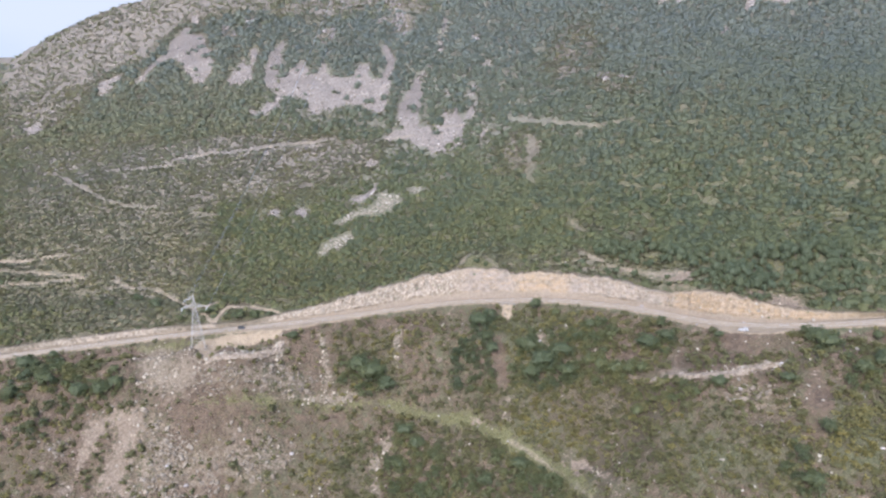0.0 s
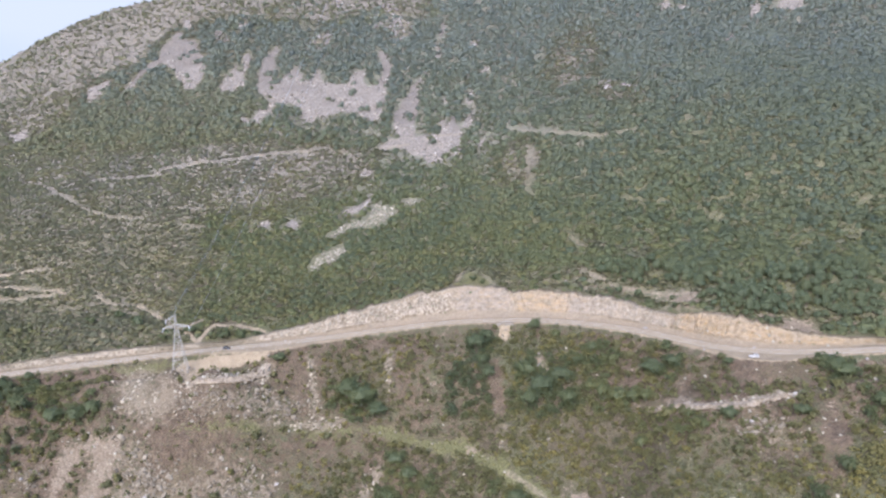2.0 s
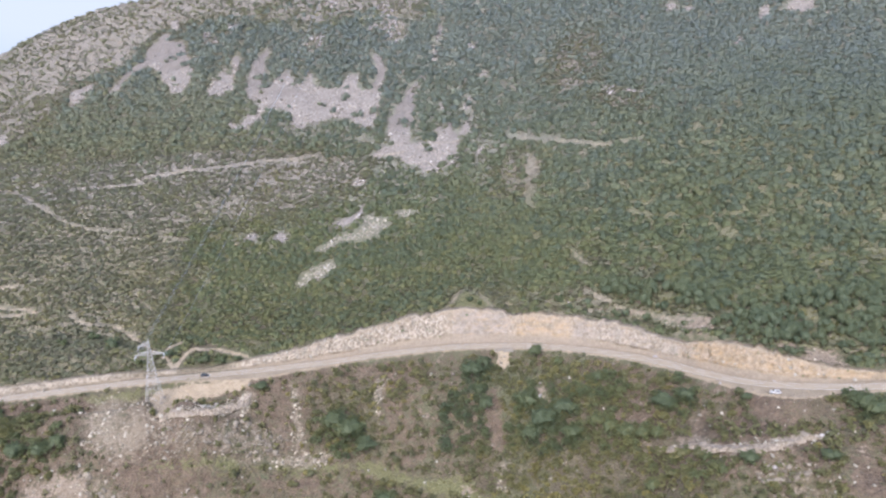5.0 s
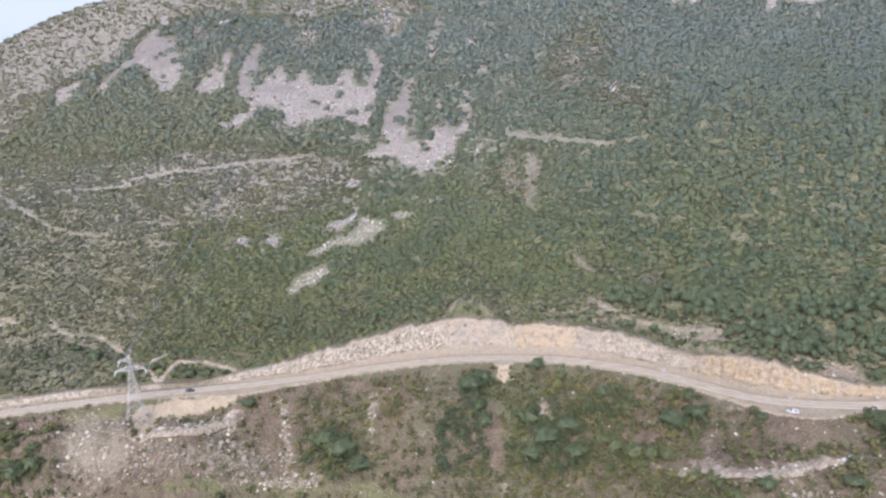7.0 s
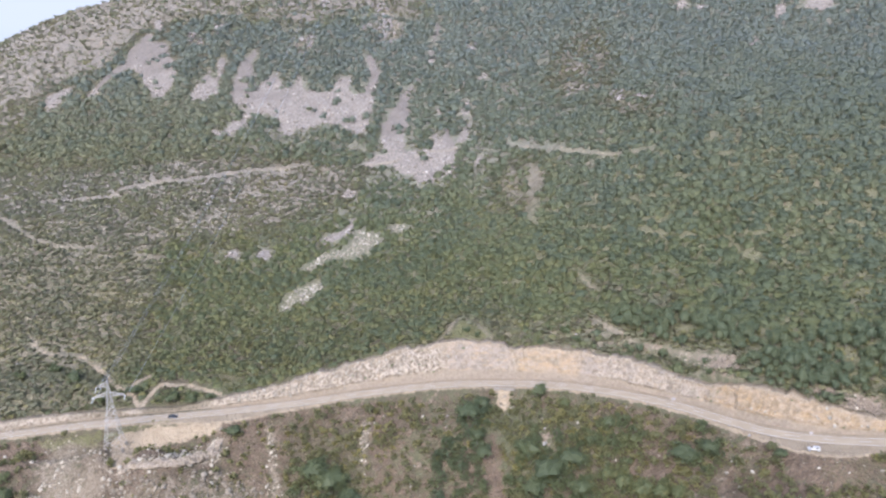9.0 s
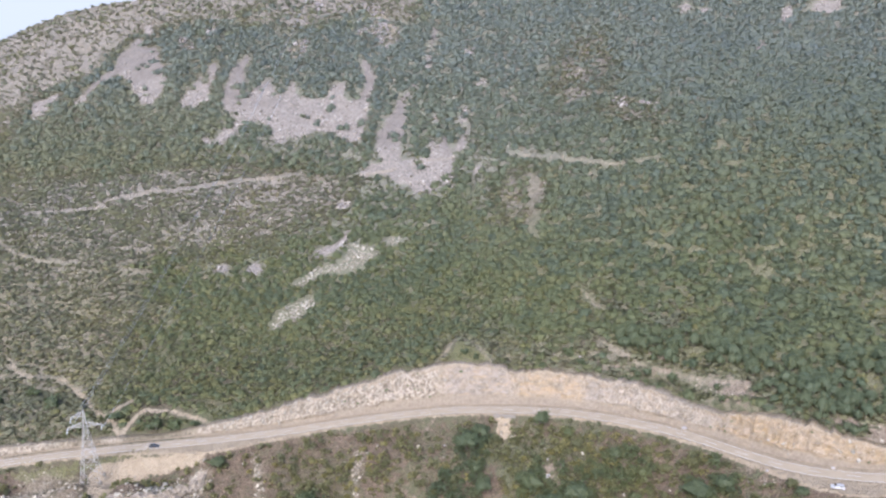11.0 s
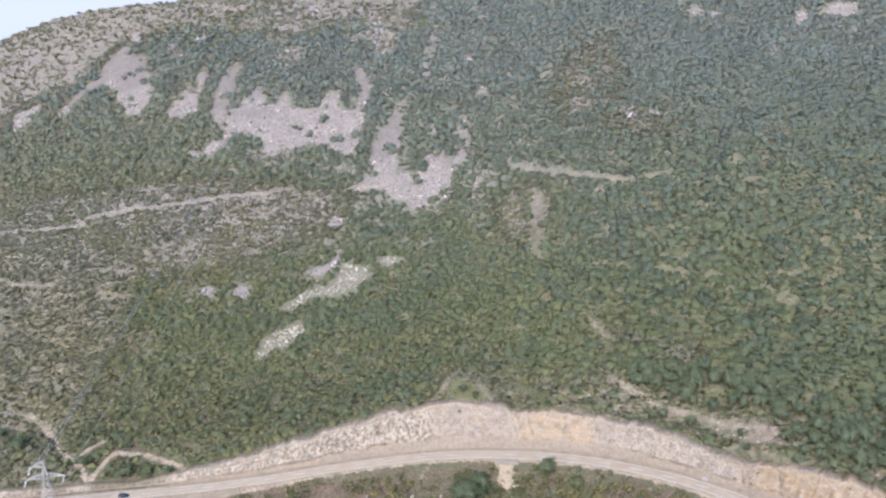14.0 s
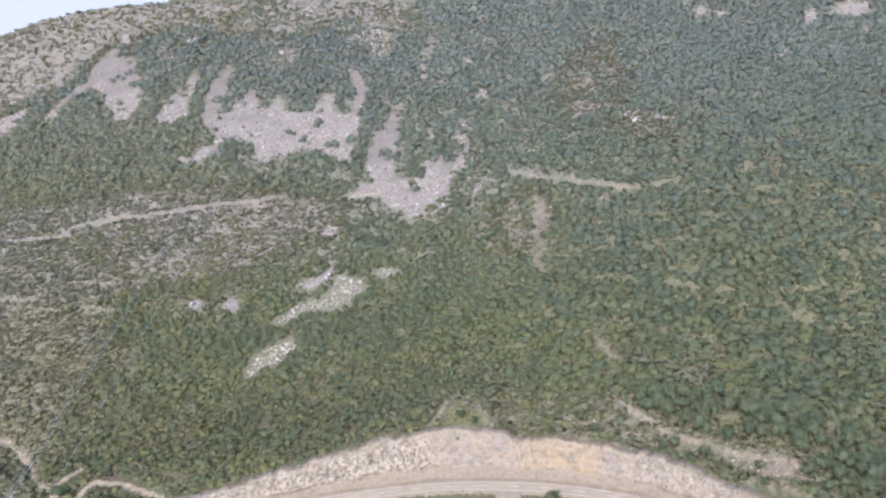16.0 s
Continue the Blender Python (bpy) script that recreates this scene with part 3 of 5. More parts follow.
mark(EARTH, (75, -1), (86, -11), (95, -19), (94, -28), (85, -22), (77, -8))
mark(EARTH, (115, -43), (124, -47), (134, -50), (142, -54), (138, -61), (129, -58), (121, -53))
mark(EARTH, (11, -22), (16, -24), (14, -29), (11, -28))
mark(EARTH, (56, -65), (66, -74), (78, -93), (96, -96), (114, -93), (114, -95), (96, -100), (77, -96), (68, -86), (55, -67))
mark(CRAG, (-161, -41), (-142, -40), (-116, -29), (-104, -29), (-105, -36), (-125, -43), (-147, -47), (-158, -47))
mark(CRAG, (-186, -57), (-173, -57), (-164, -62), (-157, -69), (-158, -76), (-170, -79), (-178, -70), (-186, -62))
mark(CRAG, (-151, -56), (-138, -54), (-126, -60), (-127, -72), (-142, -75), (-152, -65))
mark(CRAG, (84, -103), (95, -104), (97, -117), (88, -115), (82, -109))
mark(CRAG, (-230, -54), (-220, -57), (-221, -64), (-226, -67))
mark(CRAG, (-192, -60), (-172, -62), (-159, -72), (-168, -78), (-185, -79), (-190, -69))
mark(CRAG, (-177, -59), (-159, -59), (-142, -62), (-148, -77), (-171, -78))
mark(CRAG, (-135, -56), (-113, -54), (-112, -68), (-130, -69))
mark(CRAG, (-159, -41), (-127, -30), (-106, -28), (-108, -37), (-133, -45), (-158, -48))
mark(CRAG, (85, -101), (101, -107), (95, -118), (83, -112))
mark(CRAG, (-192, -50), (-174, -52), (-165, -58), (-178, -62), (-187, -58))
mark(CRAG, (-238, -62), (-224, -61), (-225, -67), (-233, -67))
mark(CHUTE, (-4, 1), (4, -2), (2, -8), (-4, -7))
mark(CHUTE, (-149, -34), (-138, -32), (-126, -13), (-121, -15), (-122, -24), (-138, -34))
mark(CHUTE, (-106, -9), (-102, -7), (-99, -23), (-96, -31), (-100, -33), (-102, -23))
mark(CHUTE, (-63, -7), (-59, -7), (-61, -19), (-61, -26), (-63, -26), (-64, -20))
mark(CHUTE, (-125, -44), (-101, -35), (-80, -34), (-77, -36), (-101, -39), (-120, -43))
mark(CHUTE, (-65, -51), (-63, -52), (-65, -58), (-70, -61), (-70, -67), (-68, -72), (-70, -77), (-74, -76), (-73, -69), (-76, -64), (-75, -61), (-71, -56))
mark(CHUTE, (-10, -49), (-4, -46), (-2, -48), (-8, -56))
mark(GRAVEL, (-4, 1), (3, -1), (2, -8), (-1, -10), (-4, -7))
mark(GRAVEL, (-176, -6), (-171, -3), (-157, -2), (-133, -8), (-124, -9), (-126, -13), (-138, -12), (-151, -12), (-154, -29), (-158, -34), (-162, -36))
mark(LEDGE, (-162, -37), (-156, -33), (-150, -30), (-145, -13), (-132, -15), (-122, -14), (-121, -20), (-129, -26), (-138, -32), (-146, -35), (-156, -37))
mark(RUBBLE, (-206, -5), (-192, -2), (-177, -8), (-162, -37), (-158, -43), (-159, -49), (-172, -50), (-197, -38))
mark(RUBBLE, (-161, -37), (-154, -33), (-138, -32), (-126, -13), (-121, -15), (-122, -24), (-138, -34), (-154, -40))
mark(RUBBLE, (-282, 11), (-252, 9), (-243, 10), (-203, 18), (-200, 14), (-240, 2), (-276, 5))
mark(RUBBLE, (79, -51), (88, -62), (87, -66), (77, -55))
mark(LEDGE, (75, -89), (97, -95), (113, -93), (113, -95), (96, -99), (76, -94))
mark(OPEN, (-492, 499), (-418, 531), (-325, 563), (-197, 504), (-212, 429), (-270, 439), (-293, 430), (-311, 407), (-332, 371), (-372, 367), (-380, 338), (-393, 302), (-433, 287), (-538, 473))
mark(OPEN, (-423, 285), (-278, 250), (-223, 257), (-170, 255), (-121, 248), (-83, 236), (-96, 211), (-149, 210), (-169, 188), (-216, 187), (-224, 155), (-253, 134), (-273, 110), (-308, 90))
mark(OPEN, (-304, 81), (-249, 78), (-206, 57), (-178, 16), (-213, 14), (-261, 8))
mark(OPEN, (-32, 27), (-14, 49), (14, 40), (47, 32), (79, -1), (96, -22), (111, -41), (141, -56), (135, -66), (116, -55), (92, -34), (72, -8), (54, 1), (4, 22))
mark(OPEN, (-207, 429), (-172, 495), (-29, 501), (-41, 438), (-98, 451), (-139, 417))
mark(OPEN, (-416, 237), (-242, 213), (-129, 230), (-109, 205), (-156, 177), (-207, 166), (-198, 124), (-205, 93), (-194, 69), (-196, 38), (-303, 40))
mark(GROVE, (-21, -4), (-7, -8), (-12, -27), (-15, -33), (-10, -42), (-22, -42), (-33, -37), (-36, -26), (-23, -19))
mark(GROVE, (-2, -32), (10, -21), (15, -26), (27, -29), (45, -27), (54, -35), (50, -45), (40, -50), (34, -52), (22, -54), (9, -48), (-2, -42))
mark(GROVE, (38, -48), (53, -54), (56, -65), (50, -66), (36, -58))
mark(GROVE, (60, -46), (72, -47), (76, -59), (69, -64), (61, -55))
mark(GROVE, (57, -71), (67, -87), (71, -99), (64, -98), (55, -78), (47, -68))
mark(GROVE, (128, -74), (139, -68), (143, -80), (137, -87), (123, -91))
mark(GROVE, (96, -128), (102, -130), (103, -142), (102, -146), (92, -144))
mark(GROVE, (-93, -22), (-81, -19), (-66, -28), (-64, -35), (-77, -38), (-90, -31))
mark(GROVE, (-63, -50), (-53, -51), (-49, -61), (-43, -60), (-35, -71), (-22, -79), (-18, -88), (-65, -78), (-67, -65))
mark(GROVE, (-18, -69), (-2, -71), (11, -88), (14, -99), (-3, -95))
mark(GROVE, (-264, -40), (-260, -15), (-246, -11), (-211, -28), (-200, -42), (-205, -46), (-226, -50), (-238, -62), (-254, -64))
mark(GROVE, (132, -105), (142, -108), (138, -119), (128, -118))
mark(LUSH, (-19, -2), (32, -11), (43, -28), (43, -51), (49, -67), (69, -99), (95, -116), (111, -133), (-42, -63), (-22, -47), (-8, -36))
mark(LUSH, (-98, -7), (-63, -10), (-60, -34), (-84, -35), (-96, -26))
mark(LUSH, (114, -113), (145, -121), (125, -155), (101, -148))
mark(LUSH, (44, -70), (74, -104), (81, -116), (104, -126), (95, -146), (33, -116))
mark(LUSH, (-110, -54), (-80, -50), (-76, -78), (-108, -77))


def outline_distance(poly, x, y, closed=True):
    """Distance from the outline, negative inside where it is closed."""
    d = np.full(x.shape, 1e9)
    inside = np.zeros(x.shape, bool)
    n = len(poly)
    for k in range(n if closed else n - 1):
        (ax, ay), (bx, by) = poly[k], poly[(k + 1) % n]
        ex, ey = bx - ax, by - ay
        u = np.clip(((x - ax) * ex + (y - ay) * ey) / max(ex * ex + ey * ey, 1e-6), 0, 1)
        d = np.minimum(d, np.hypot(x - ax - u * ex, y - ay - u * ey))
        if closed and ay != by:
            inside ^= ((ay > y) != (by > y)) & (x < ex * (y - ay) / (ey if ey else 1e-9) + ax)
    return np.where(inside, -d, d)


def field(kind, x, y, soft=3.0, closed=True, width=0.0):
    """0 to 1 over places: 0.5 on the outline of the nearest patch, higher inside."""
    x, y = np.asarray(x, float), np.asarray(y, float)
    out = np.zeros(x.shape)
    for poly in kind:
        lo, hi = poly.min(0) - soft - width - 1, poly.max(0) + soft + width + 1
        q = np.where((x > lo[0]) & (x < hi[0]) & (y > lo[1]) & (y < hi[1]))[0]
        if len(q):
            d = outline_distance(poly, x[q], y[q], closed) - width
            out[q] = np.maximum(out[q], np.clip(0.5 - d / (2 * soft), 0, 1))
    return out


def rough_noise(x, y, size, seed=0.0):
    """Cheap smooth value noise over the plan, 0 to 1."""
    x, y = np.asarray(x, float) / size + seed * 17.3, np.asarray(y, float) / size - seed * 9.1
    i, j = np.floor(x), np.floor(y)
    u, v = x - i, y - j
    u, v = u * u * (3 - 2 * u), v * v * (3 - 2 * v)

    def cell(a, b):
        q = np.sin(a * 127.1 + b * 311.7 + seed * 74.7) * 43758.5453
        return q - np.floor(q)

    return (cell(i, j) * (1 - u) + cell(i + 1, j) * u) * (1 - v) + (cell(i, j + 1) * (1 - u) + cell(i + 1, j + 1) * u) * v


def land(x, y):
    """Height of the ground sheet, with its small unevenness."""
    x, y = np.asarray(x, float), np.asarray(y, float)
    d, _, _ = from_road(x, y)
    calm = ramp(np.abs(d.reshape(x.shape)), 7, 20)
    n = (rough_noise(x, y, 14, 1) - 0.5) * 3.0 + (rough_noise(x, y, 5.5, 2) - 0.5) * 1.2 + (rough_noise(x, y, 2.6, 3) - 0.5) * 0.5
    steep = ramp(-d.reshape(x.shape), 16, 34) * ramp(-y, -400, 170)
    ribs = 1 - np.abs(2 * rough_noise(x + 0.35 * y, y * 0.45, 17, 20) - 1)
    return graded(x, y) + n * calm + (ribs - 0.5) * 3.2 * steep


def mesh_from(name, verts, faces, material=None, smooth=False):
    """A mesh out of arrays; faces all have the same number of corners."""
    verts, faces = np.asarray(verts, np.float32), np.asarray(faces, np.int32)
    me = bpy.data.meshes.new(name)
    me.vertices.add(len(verts))
    me.vertices.foreach_set("co", verts.ravel())
    me.loops.add(faces.size)
    me.loops.foreach_set("vertex_index", faces.ravel())
    me.polygons.add(len(faces))
    me.polygons.foreach_set("loop_start", np.arange(0, faces.size, faces.shape[1], dtype=np.int32))
    me.update(calc_edges=True)
    me.polygons.foreach_set("use_smooth", np.full(len(faces), smooth))
    if material:
        me.materials.append(material)
    return me


def colours(me, name, r, g, b):
    a = me.attributes.new(name, "FLOAT_COLOR", "POINT")
    a.data.foreach_set("color", np.stack([r, g, b, np.ones_like(r)], 1).astype(np.float32).ravel())


def tints(me, values):
    a = me.attributes.new("tint", "FLOAT", "POINT")
    a.data.foreach_set("value", np.asarray(values, np.float32))


def outward(me, values):
    """The roundness of a crown, kept at each corner of its leaf clumps."""
    a = me.attributes.new("outward", "FLOAT_VECTOR", "POINT")
    a.data.foreach_set("vector", np.asarray(values, np.float32).ravel())


def sheet(nx, ny):
    i, j = np.meshgrid(np.arange(nx - 1), np.arange(ny - 1))
    q = (j * nx + i).ravel()
    return np.stack([q, q + 1, q + nx + 1, q + nx], 1)


# ---- the ground: one sheet out to the horizon ----
gx = np.concatenate([-np.geomspace(4200, 620, 22), np.arange(-590, -440, 5.0), np.arange(-440, 342, 2.15), np.arange(342, 560, 5.0), np.geomspace(600, 4200, 22)])
gy = np.concatenate([-np.geomspace(4200, 185, 26), np.arange(-160, -100, 2.0), np.arange(-100, 46, 1.1), np.arange(46, 474, 2.6), np.arange(474, 600, 5.0), np.geomspace(620, 4200, 22)])
GX, GY = (q.ravel() for q in np.meshgrid(gx, gy))
GZ = land(GX, GY)
away = np.maximum(np.abs(GX + 40) - 900, np.maximum(GY - 700, -300 - GY))
GZ = GZ * ramp(-away, -900, 0) + (-190 + 60 * rough_noise(GX, GY, 900, 5)) * ramp(away, 0, 900)
me = mesh_from("ground", np.stack([GX, GY, GZ], 1), sheet(len(gx), len(gy)), M_GROUND, True)
g_d, _, _ = from_road(GX, GY)
g_half = HALF + 10 * bump(GX, 0, 104, 0, 17, 1) + 7 * bump(GX, 0, -124, 0, 24, 1)
verge = np.clip(0.5 + np.where(g_d > 0, HALF + 1.0 + 2.2 * ramp(np.interp(GX, CUT_X, CUT_H), 2, 5) - g_d, g_half + 0.6 + g_d) / 4, 0, 1)
verge = np.maximum(verge, np.maximum(0.9 * field(GRAVEL, GX, GY, 3.0), field(TRACK, GX, GY, 1.8, False, 1.3) * (0.7 + 0.3 * rough_noise(GX, GY, 9, 83)) * ramp(-GY, -110, -90) * ramp(GY, -60, -50) * ramp(-GX, 90, 110)))
below = ramp(-g_d, 3, 9) * (0.45 + 0.6 * rough_noise(GX, GY, 30, 7))
ragged = (rough_noise(GX, GY, 9, 81) - 0.5) * 0.5 + (rough_noise(GX, GY, 4, 82) - 0.5) * 0.4
colours(me, "cover", field(SCREE, GX, GY, 4.5) + 0.7 * ragged,
        field(EARTH, GX, GY, 6.0) + 1.1 * ragged, field(GRASS, GX, GY, 4.0) - 0.06 + 0.6 * ragged)
rocky = np.maximum(0.8 * field(RUBBLE, GX, GY, 7.0) * (0.55 + 0.7 * rough_noise(GX, GY, 9, 22)), np.maximum(0.9 * field(CHUTE, GX, GY, 2.0), np.maximum(0.8 * field(OUTCROP, GX, GY, 4.0), np.maximum(0.62 * field(CRAG, GX, GY, 6.0), 0.55 * field(BLOCKS, GX, GY, 3.0)))))
colours(me, "stone", rocky, field(OPEN, GX, GY, 18.0), verge)
_w = me.attributes.new("dry", "FLOAT", "POINT")
below = np.maximum(below * (1 - 0.75 * field(LUSH, GX, GY, 9.0)), 1.1 * field(BARE, GX, GY, 5.0))
_w.data.foreach_set("value", below.astype(np.float32))
_w = me.attributes.new("lane", "FLOAT", "POINT")
_w.data.foreach_set("value", (field(TRACK, GX, GY, 2.0, False, 2.0) * (0.62 + 0.5 * rough_noise(GX, GY, 11, 18))).astype(np.float32))
_w = me.attributes.new("high", "FLOAT", "POINT")
_w.data.foreach_set("value", ramp(GY, 90, 230).astype(np.float32))
belt = ramp(-GX, -30, 30) * ramp(-g_d, -120, -60)
_w = me.attributes.new("wood", "FLOAT", "POINT")
_w.data.foreach_set("value", (ramp(g_d, 12, 30) * (1 - field(OPEN, GX, GY, 18.0)) * (1 - 0.55 * ramp(-GX, 120, 240)) * (1 - 0.6 * belt)).astype(np.float32))


def foot_of_scree(x, y):
    """1 at the foot of a scree, where the coarse blocks come to rest, 0 at its top."""
    rel = np.ones(x.shape)
    for poly in SCREE:
        (x0, y0), (x1, y1) = poly.min(0) - 2, poly.max(0) + 2
        q = (x > x0) & (x < x1) & (y > y0) & (y < y1)
        rel[q] = np.minimum(rel[q], np.where(y1 - y0 < 34, 0.0, (y[q] - y0) / (y1 - y0)))
    rel = rel + (rough_noise(x, y, 14, 17) - 0.5) * 0.5
    return ramp(-rel, -0.56, -0.40)


_w = me.attributes.new("blocks", "FLOAT", "POINT")
_w.data.foreach_set("value", foot_of_scree(GX, GY).astype(np.float32))
ground = tagged(new("ground", me), "steep dry mountainside with brown grass, scree and bare earth", "ground", kind="structure")

# ---- the road ----
def ribbon(name, offsets, lift, material, keep=None):
    """A strip along the road between offsets from its middle."""
    n = len(ROAD)
    verts, faces = [], []
    w = len(offsets)
    for k in range(n):
        for o in offsets:
            p = ROAD[k] + ROAD_SIDE[k] * o
            verts.append((p[0], p[1], ROAD_Z[k] + lift - 0.02 * abs(o)))
    for k in range(n - 1):
        if keep is None or keep(k):
            for a in range(w - 1):
                faces.append((k * w + a, (k + 1) * w + a, (k + 1) * w + a + 1, k * w + a + 1))
    return mesh_from(name, verts, np.array(faces)[:, ::-1], material)


road = tagged(new("road", ribbon("road", (-3.3, -1.65, 0, 1.65, 3.3), 0.16, M_ASPHALT)), "grey two-lane asphalt mountain road with worn markings", "road", kind="structure")

# ---- foliage ----
def crown(seed, leaves, size=0.3, flat=0.8, lobes=6, core=1, wide=0.25, rise=1.0, knob=(0.5, 0.74)):
    """A leafy crown about a metre in radius, standing on z = 0: a knobbly inner mass with leaf clumps all over it."""
    rs = np.random.RandomState(seed)
    lob = rs.normal(0, wide, (lobes, 3)) * (1, 1, 0.5)
    rad = rs.uniform(*knob, lobes)
    k = rs.randint(0, lobes, leaves)
    out = rs.normal(0, 1, (leaves, 3))
    out[:, 2] = np.abs(out[:, 2]) * np.where(rs.rand(leaves) < 0.8, 1, -0.6)
    out /= np.linalg.norm(out, axis=1)[:, None]
    mid = lob[k] + out * (rad[k] * rs.uniform(0.9, 1.16, leaves))[:, None]
    mid[:, 2] *= rise
    tilt = out + rs.normal(0, 0.55, (leaves, 3))
    tilt /= np.linalg.norm(tilt, axis=1)[:, None]
    a = np.cross(tilt, rs.normal(0, 1, (leaves, 3)))
    a /= np.linalg.norm(a, axis=1)[:, None]
    b = np.cross(tilt, a)
    s = (size * rs.uniform(0.55, 1.25, leaves))[:, None]
    dip = tilt * s * 0.35
    verts = np.stack([mid - a * s - dip, mid - b * s * 0.8, mid + a * s - dip, mid + b * s * 0.8], 1).reshape(-1, 3)
    q = np.arange(leaves)[:, None] * 4
    faces = np.concatenate([q + (0, 1, 2), q + (0, 2, 3)])
    if core:
        bm = bmesh.new()
        bmesh.ops.create_icosphere(bm, subdivisions=core, radius=1.0)
        d = np.array([v.co[:] for v in bm.verts])
        f = np.array([[v.index for v in g.verts] for g in bm.faces])
        bm.free()
        d /= np.linalg.norm(d, axis=1)[:, None]
        # how far the lobes reach in each direction
        along = lob @ d.T
        reach = along + np.sqrt(np.clip(rad[:, None] ** 2 - ((lob ** 2).sum(1)[:, None] - along ** 2), 0.0, None))
        reach = np.maximum(reach.max(0), 0.3) * rs.uniform(0.74, 0.92, len(d))
        f = f[d[f][:, :, 2].mean(1) > -0.2]          # nothing shows from underneath
        faces = np.concatenate([f, faces + len(d)])
        verts = np.concatenate([d * reach[:, None] * (1, 1, rise), verts])
    away = verts / np.maximum(np.linalg.norm(verts, axis=1), 1e-6)[:, None] * 0.75
    away[-4 * leaves:] += np.repeat(out, 4, 0) * 0.6
    away[:, 2] += 0.95
    away /= np.maximum(np.linalg.norm(away, axis=1), 1e-6)[:, None]
    verts[:, 2] = (verts[:, 2] + 0.55 * rise) * flat
    return verts, faces, away


def scatter(name, patterns, x, y, z, size, stretch, tint, material, rs, smooth=False, tilt=0.0):
    """One mesh of many turned and scaled copies of the patterns."""
    kind, turn = rs.randint(0, len(patterns), len(x)), rs.uniform(0, 6.283, len(x))
    vs, fs, ts, ns, base = [], [], [], [], 0
    for p, (pv, pf, *pn) in enumerate(patterns):
        q = np.where(kind == p)[0]
        c, s = np.cos(turn[q])[:, None], np.sin(turn[q])[:, None]
        wx, wz = size[q][:, None], (size[q] * stretch[q])[:, None]
        lean = rs.normal(0, tilt, (len(q), 2)) if tilt else np.zeros((len(q), 2))
        v = np.stack([(pv[:, 0] * c - pv[:, 1] * s) * wx + x[q][:, None], (pv[:, 0] * s + pv[:, 1] * c) * wx + y[q][:, None],
                      pv[:, 2] * wz + z[q][:, None] + (pv[:, 0] * lean[:, :1] + pv[:, 1] * lean[:, 1:]) * wx], 2)
        f = pf[None] + (np.arange(len(q)) * len(pv))[:, None, None] + base
        base += len(q) * len(pv)
        if pn:
            ns.append(np.stack([pn[0][:, 0] * c - pn[0][:, 1] * s, pn[0][:, 0] * s + pn[0][:, 1] * c, pn[0][:, 2] + 0 * c], 2).reshape(-1, 3))
        vs.append(v.reshape(-1, 3)), fs.append(f.reshape(-1, pf.shape[1])), ts.append(np.repeat(tint[q], len(pv)))
    me = mesh_from(name, np.concatenate(vs), np.concatenate(fs), material, smooth)
    tints(me, np.concatenate(ts))
    if ns:
        outward(me, np.concatenate(ns))
    return new(name, me)


def spread(rs, x0, x1, y0, y1, gap):
    """Jittered places about gap metres apart."""
    xs, ys = np.meshgrid(np.arange(x0, x1, gap), np.arange(y0, y1, gap))
    xs = xs + (np.arange(xs.shape[0]) % 2)[:, None] * gap / 2
    xs, ys = (xs + rs.uniform(-0.55, 0.55, xs.shape) * gap).ravel(), (ys + rs.uniform(-0.55, 0.55, ys.shape) * gap).ravel()
    q = np.abs(xs + 28) < 40 + 0.615 * (ys + 400)      # the fan of hillside that is overlooked from the valley
    return xs[q], ys[q]


def clear(x, y, scree=0.5, track=0.3, reach=2.2):
    """Places free of scree, tracks, bare earth and the road's works."""
    d, _, _ = from_road(x, y)
    cut = np.interp(x, CUT_X, CUT_H)
    half = HALF + 10 * bump(x, 0, 104, 0, 17, 1) + 7 * bump(x, 0, -124, 0, 24, 1)
    ok = (d > HALF + 4 + cut * 0.62 + 1.5) | (d < -half - 1.6)
    return ok & (field(SCREE, x, y, 3.0) + (rough_noise(x, y, 4, 19) - 0.5) * 0.5 < scree) & (field(TRACK, x, y, 1.5, False, reach) < track) & (field(EARTH, x, y, 3.0) < 0.5) & (field(GRAVEL, x, y, 3.0) < 0.6) & (field(GRASS, x, y, 3.0) < 0.6) & (field(BLOCKS, x, y, 4.0) + (rough_noise(x, y, 4, 74) - 0.5) * 0.3 < 0.12) & (field(GLADE, x, y, 3.0) + (rough_noise(x, y, 5, 76) - 0.5) * 0.9 < 0.5) & (field(BARE, x, y, 3.0) + (rough_noise(x, y, 6, 75) - 0.5) * 0.9 < 0.5)


def plant_wood(crowns, x, y, size, tall, tint, rs, label):
    """The wood as one mesh, and the lighter trees that stand loosely on the open heath as another."""
    heath = (x < 10) & (field(OPEN, x, y, 26.0) + (rough_noise(x, y, 14, 77) - 0.5) * 1.1 > 0.5)
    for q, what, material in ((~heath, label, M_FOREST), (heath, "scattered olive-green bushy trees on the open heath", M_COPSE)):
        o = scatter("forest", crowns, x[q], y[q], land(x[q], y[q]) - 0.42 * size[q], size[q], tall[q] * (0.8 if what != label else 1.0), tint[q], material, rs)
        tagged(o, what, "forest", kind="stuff")


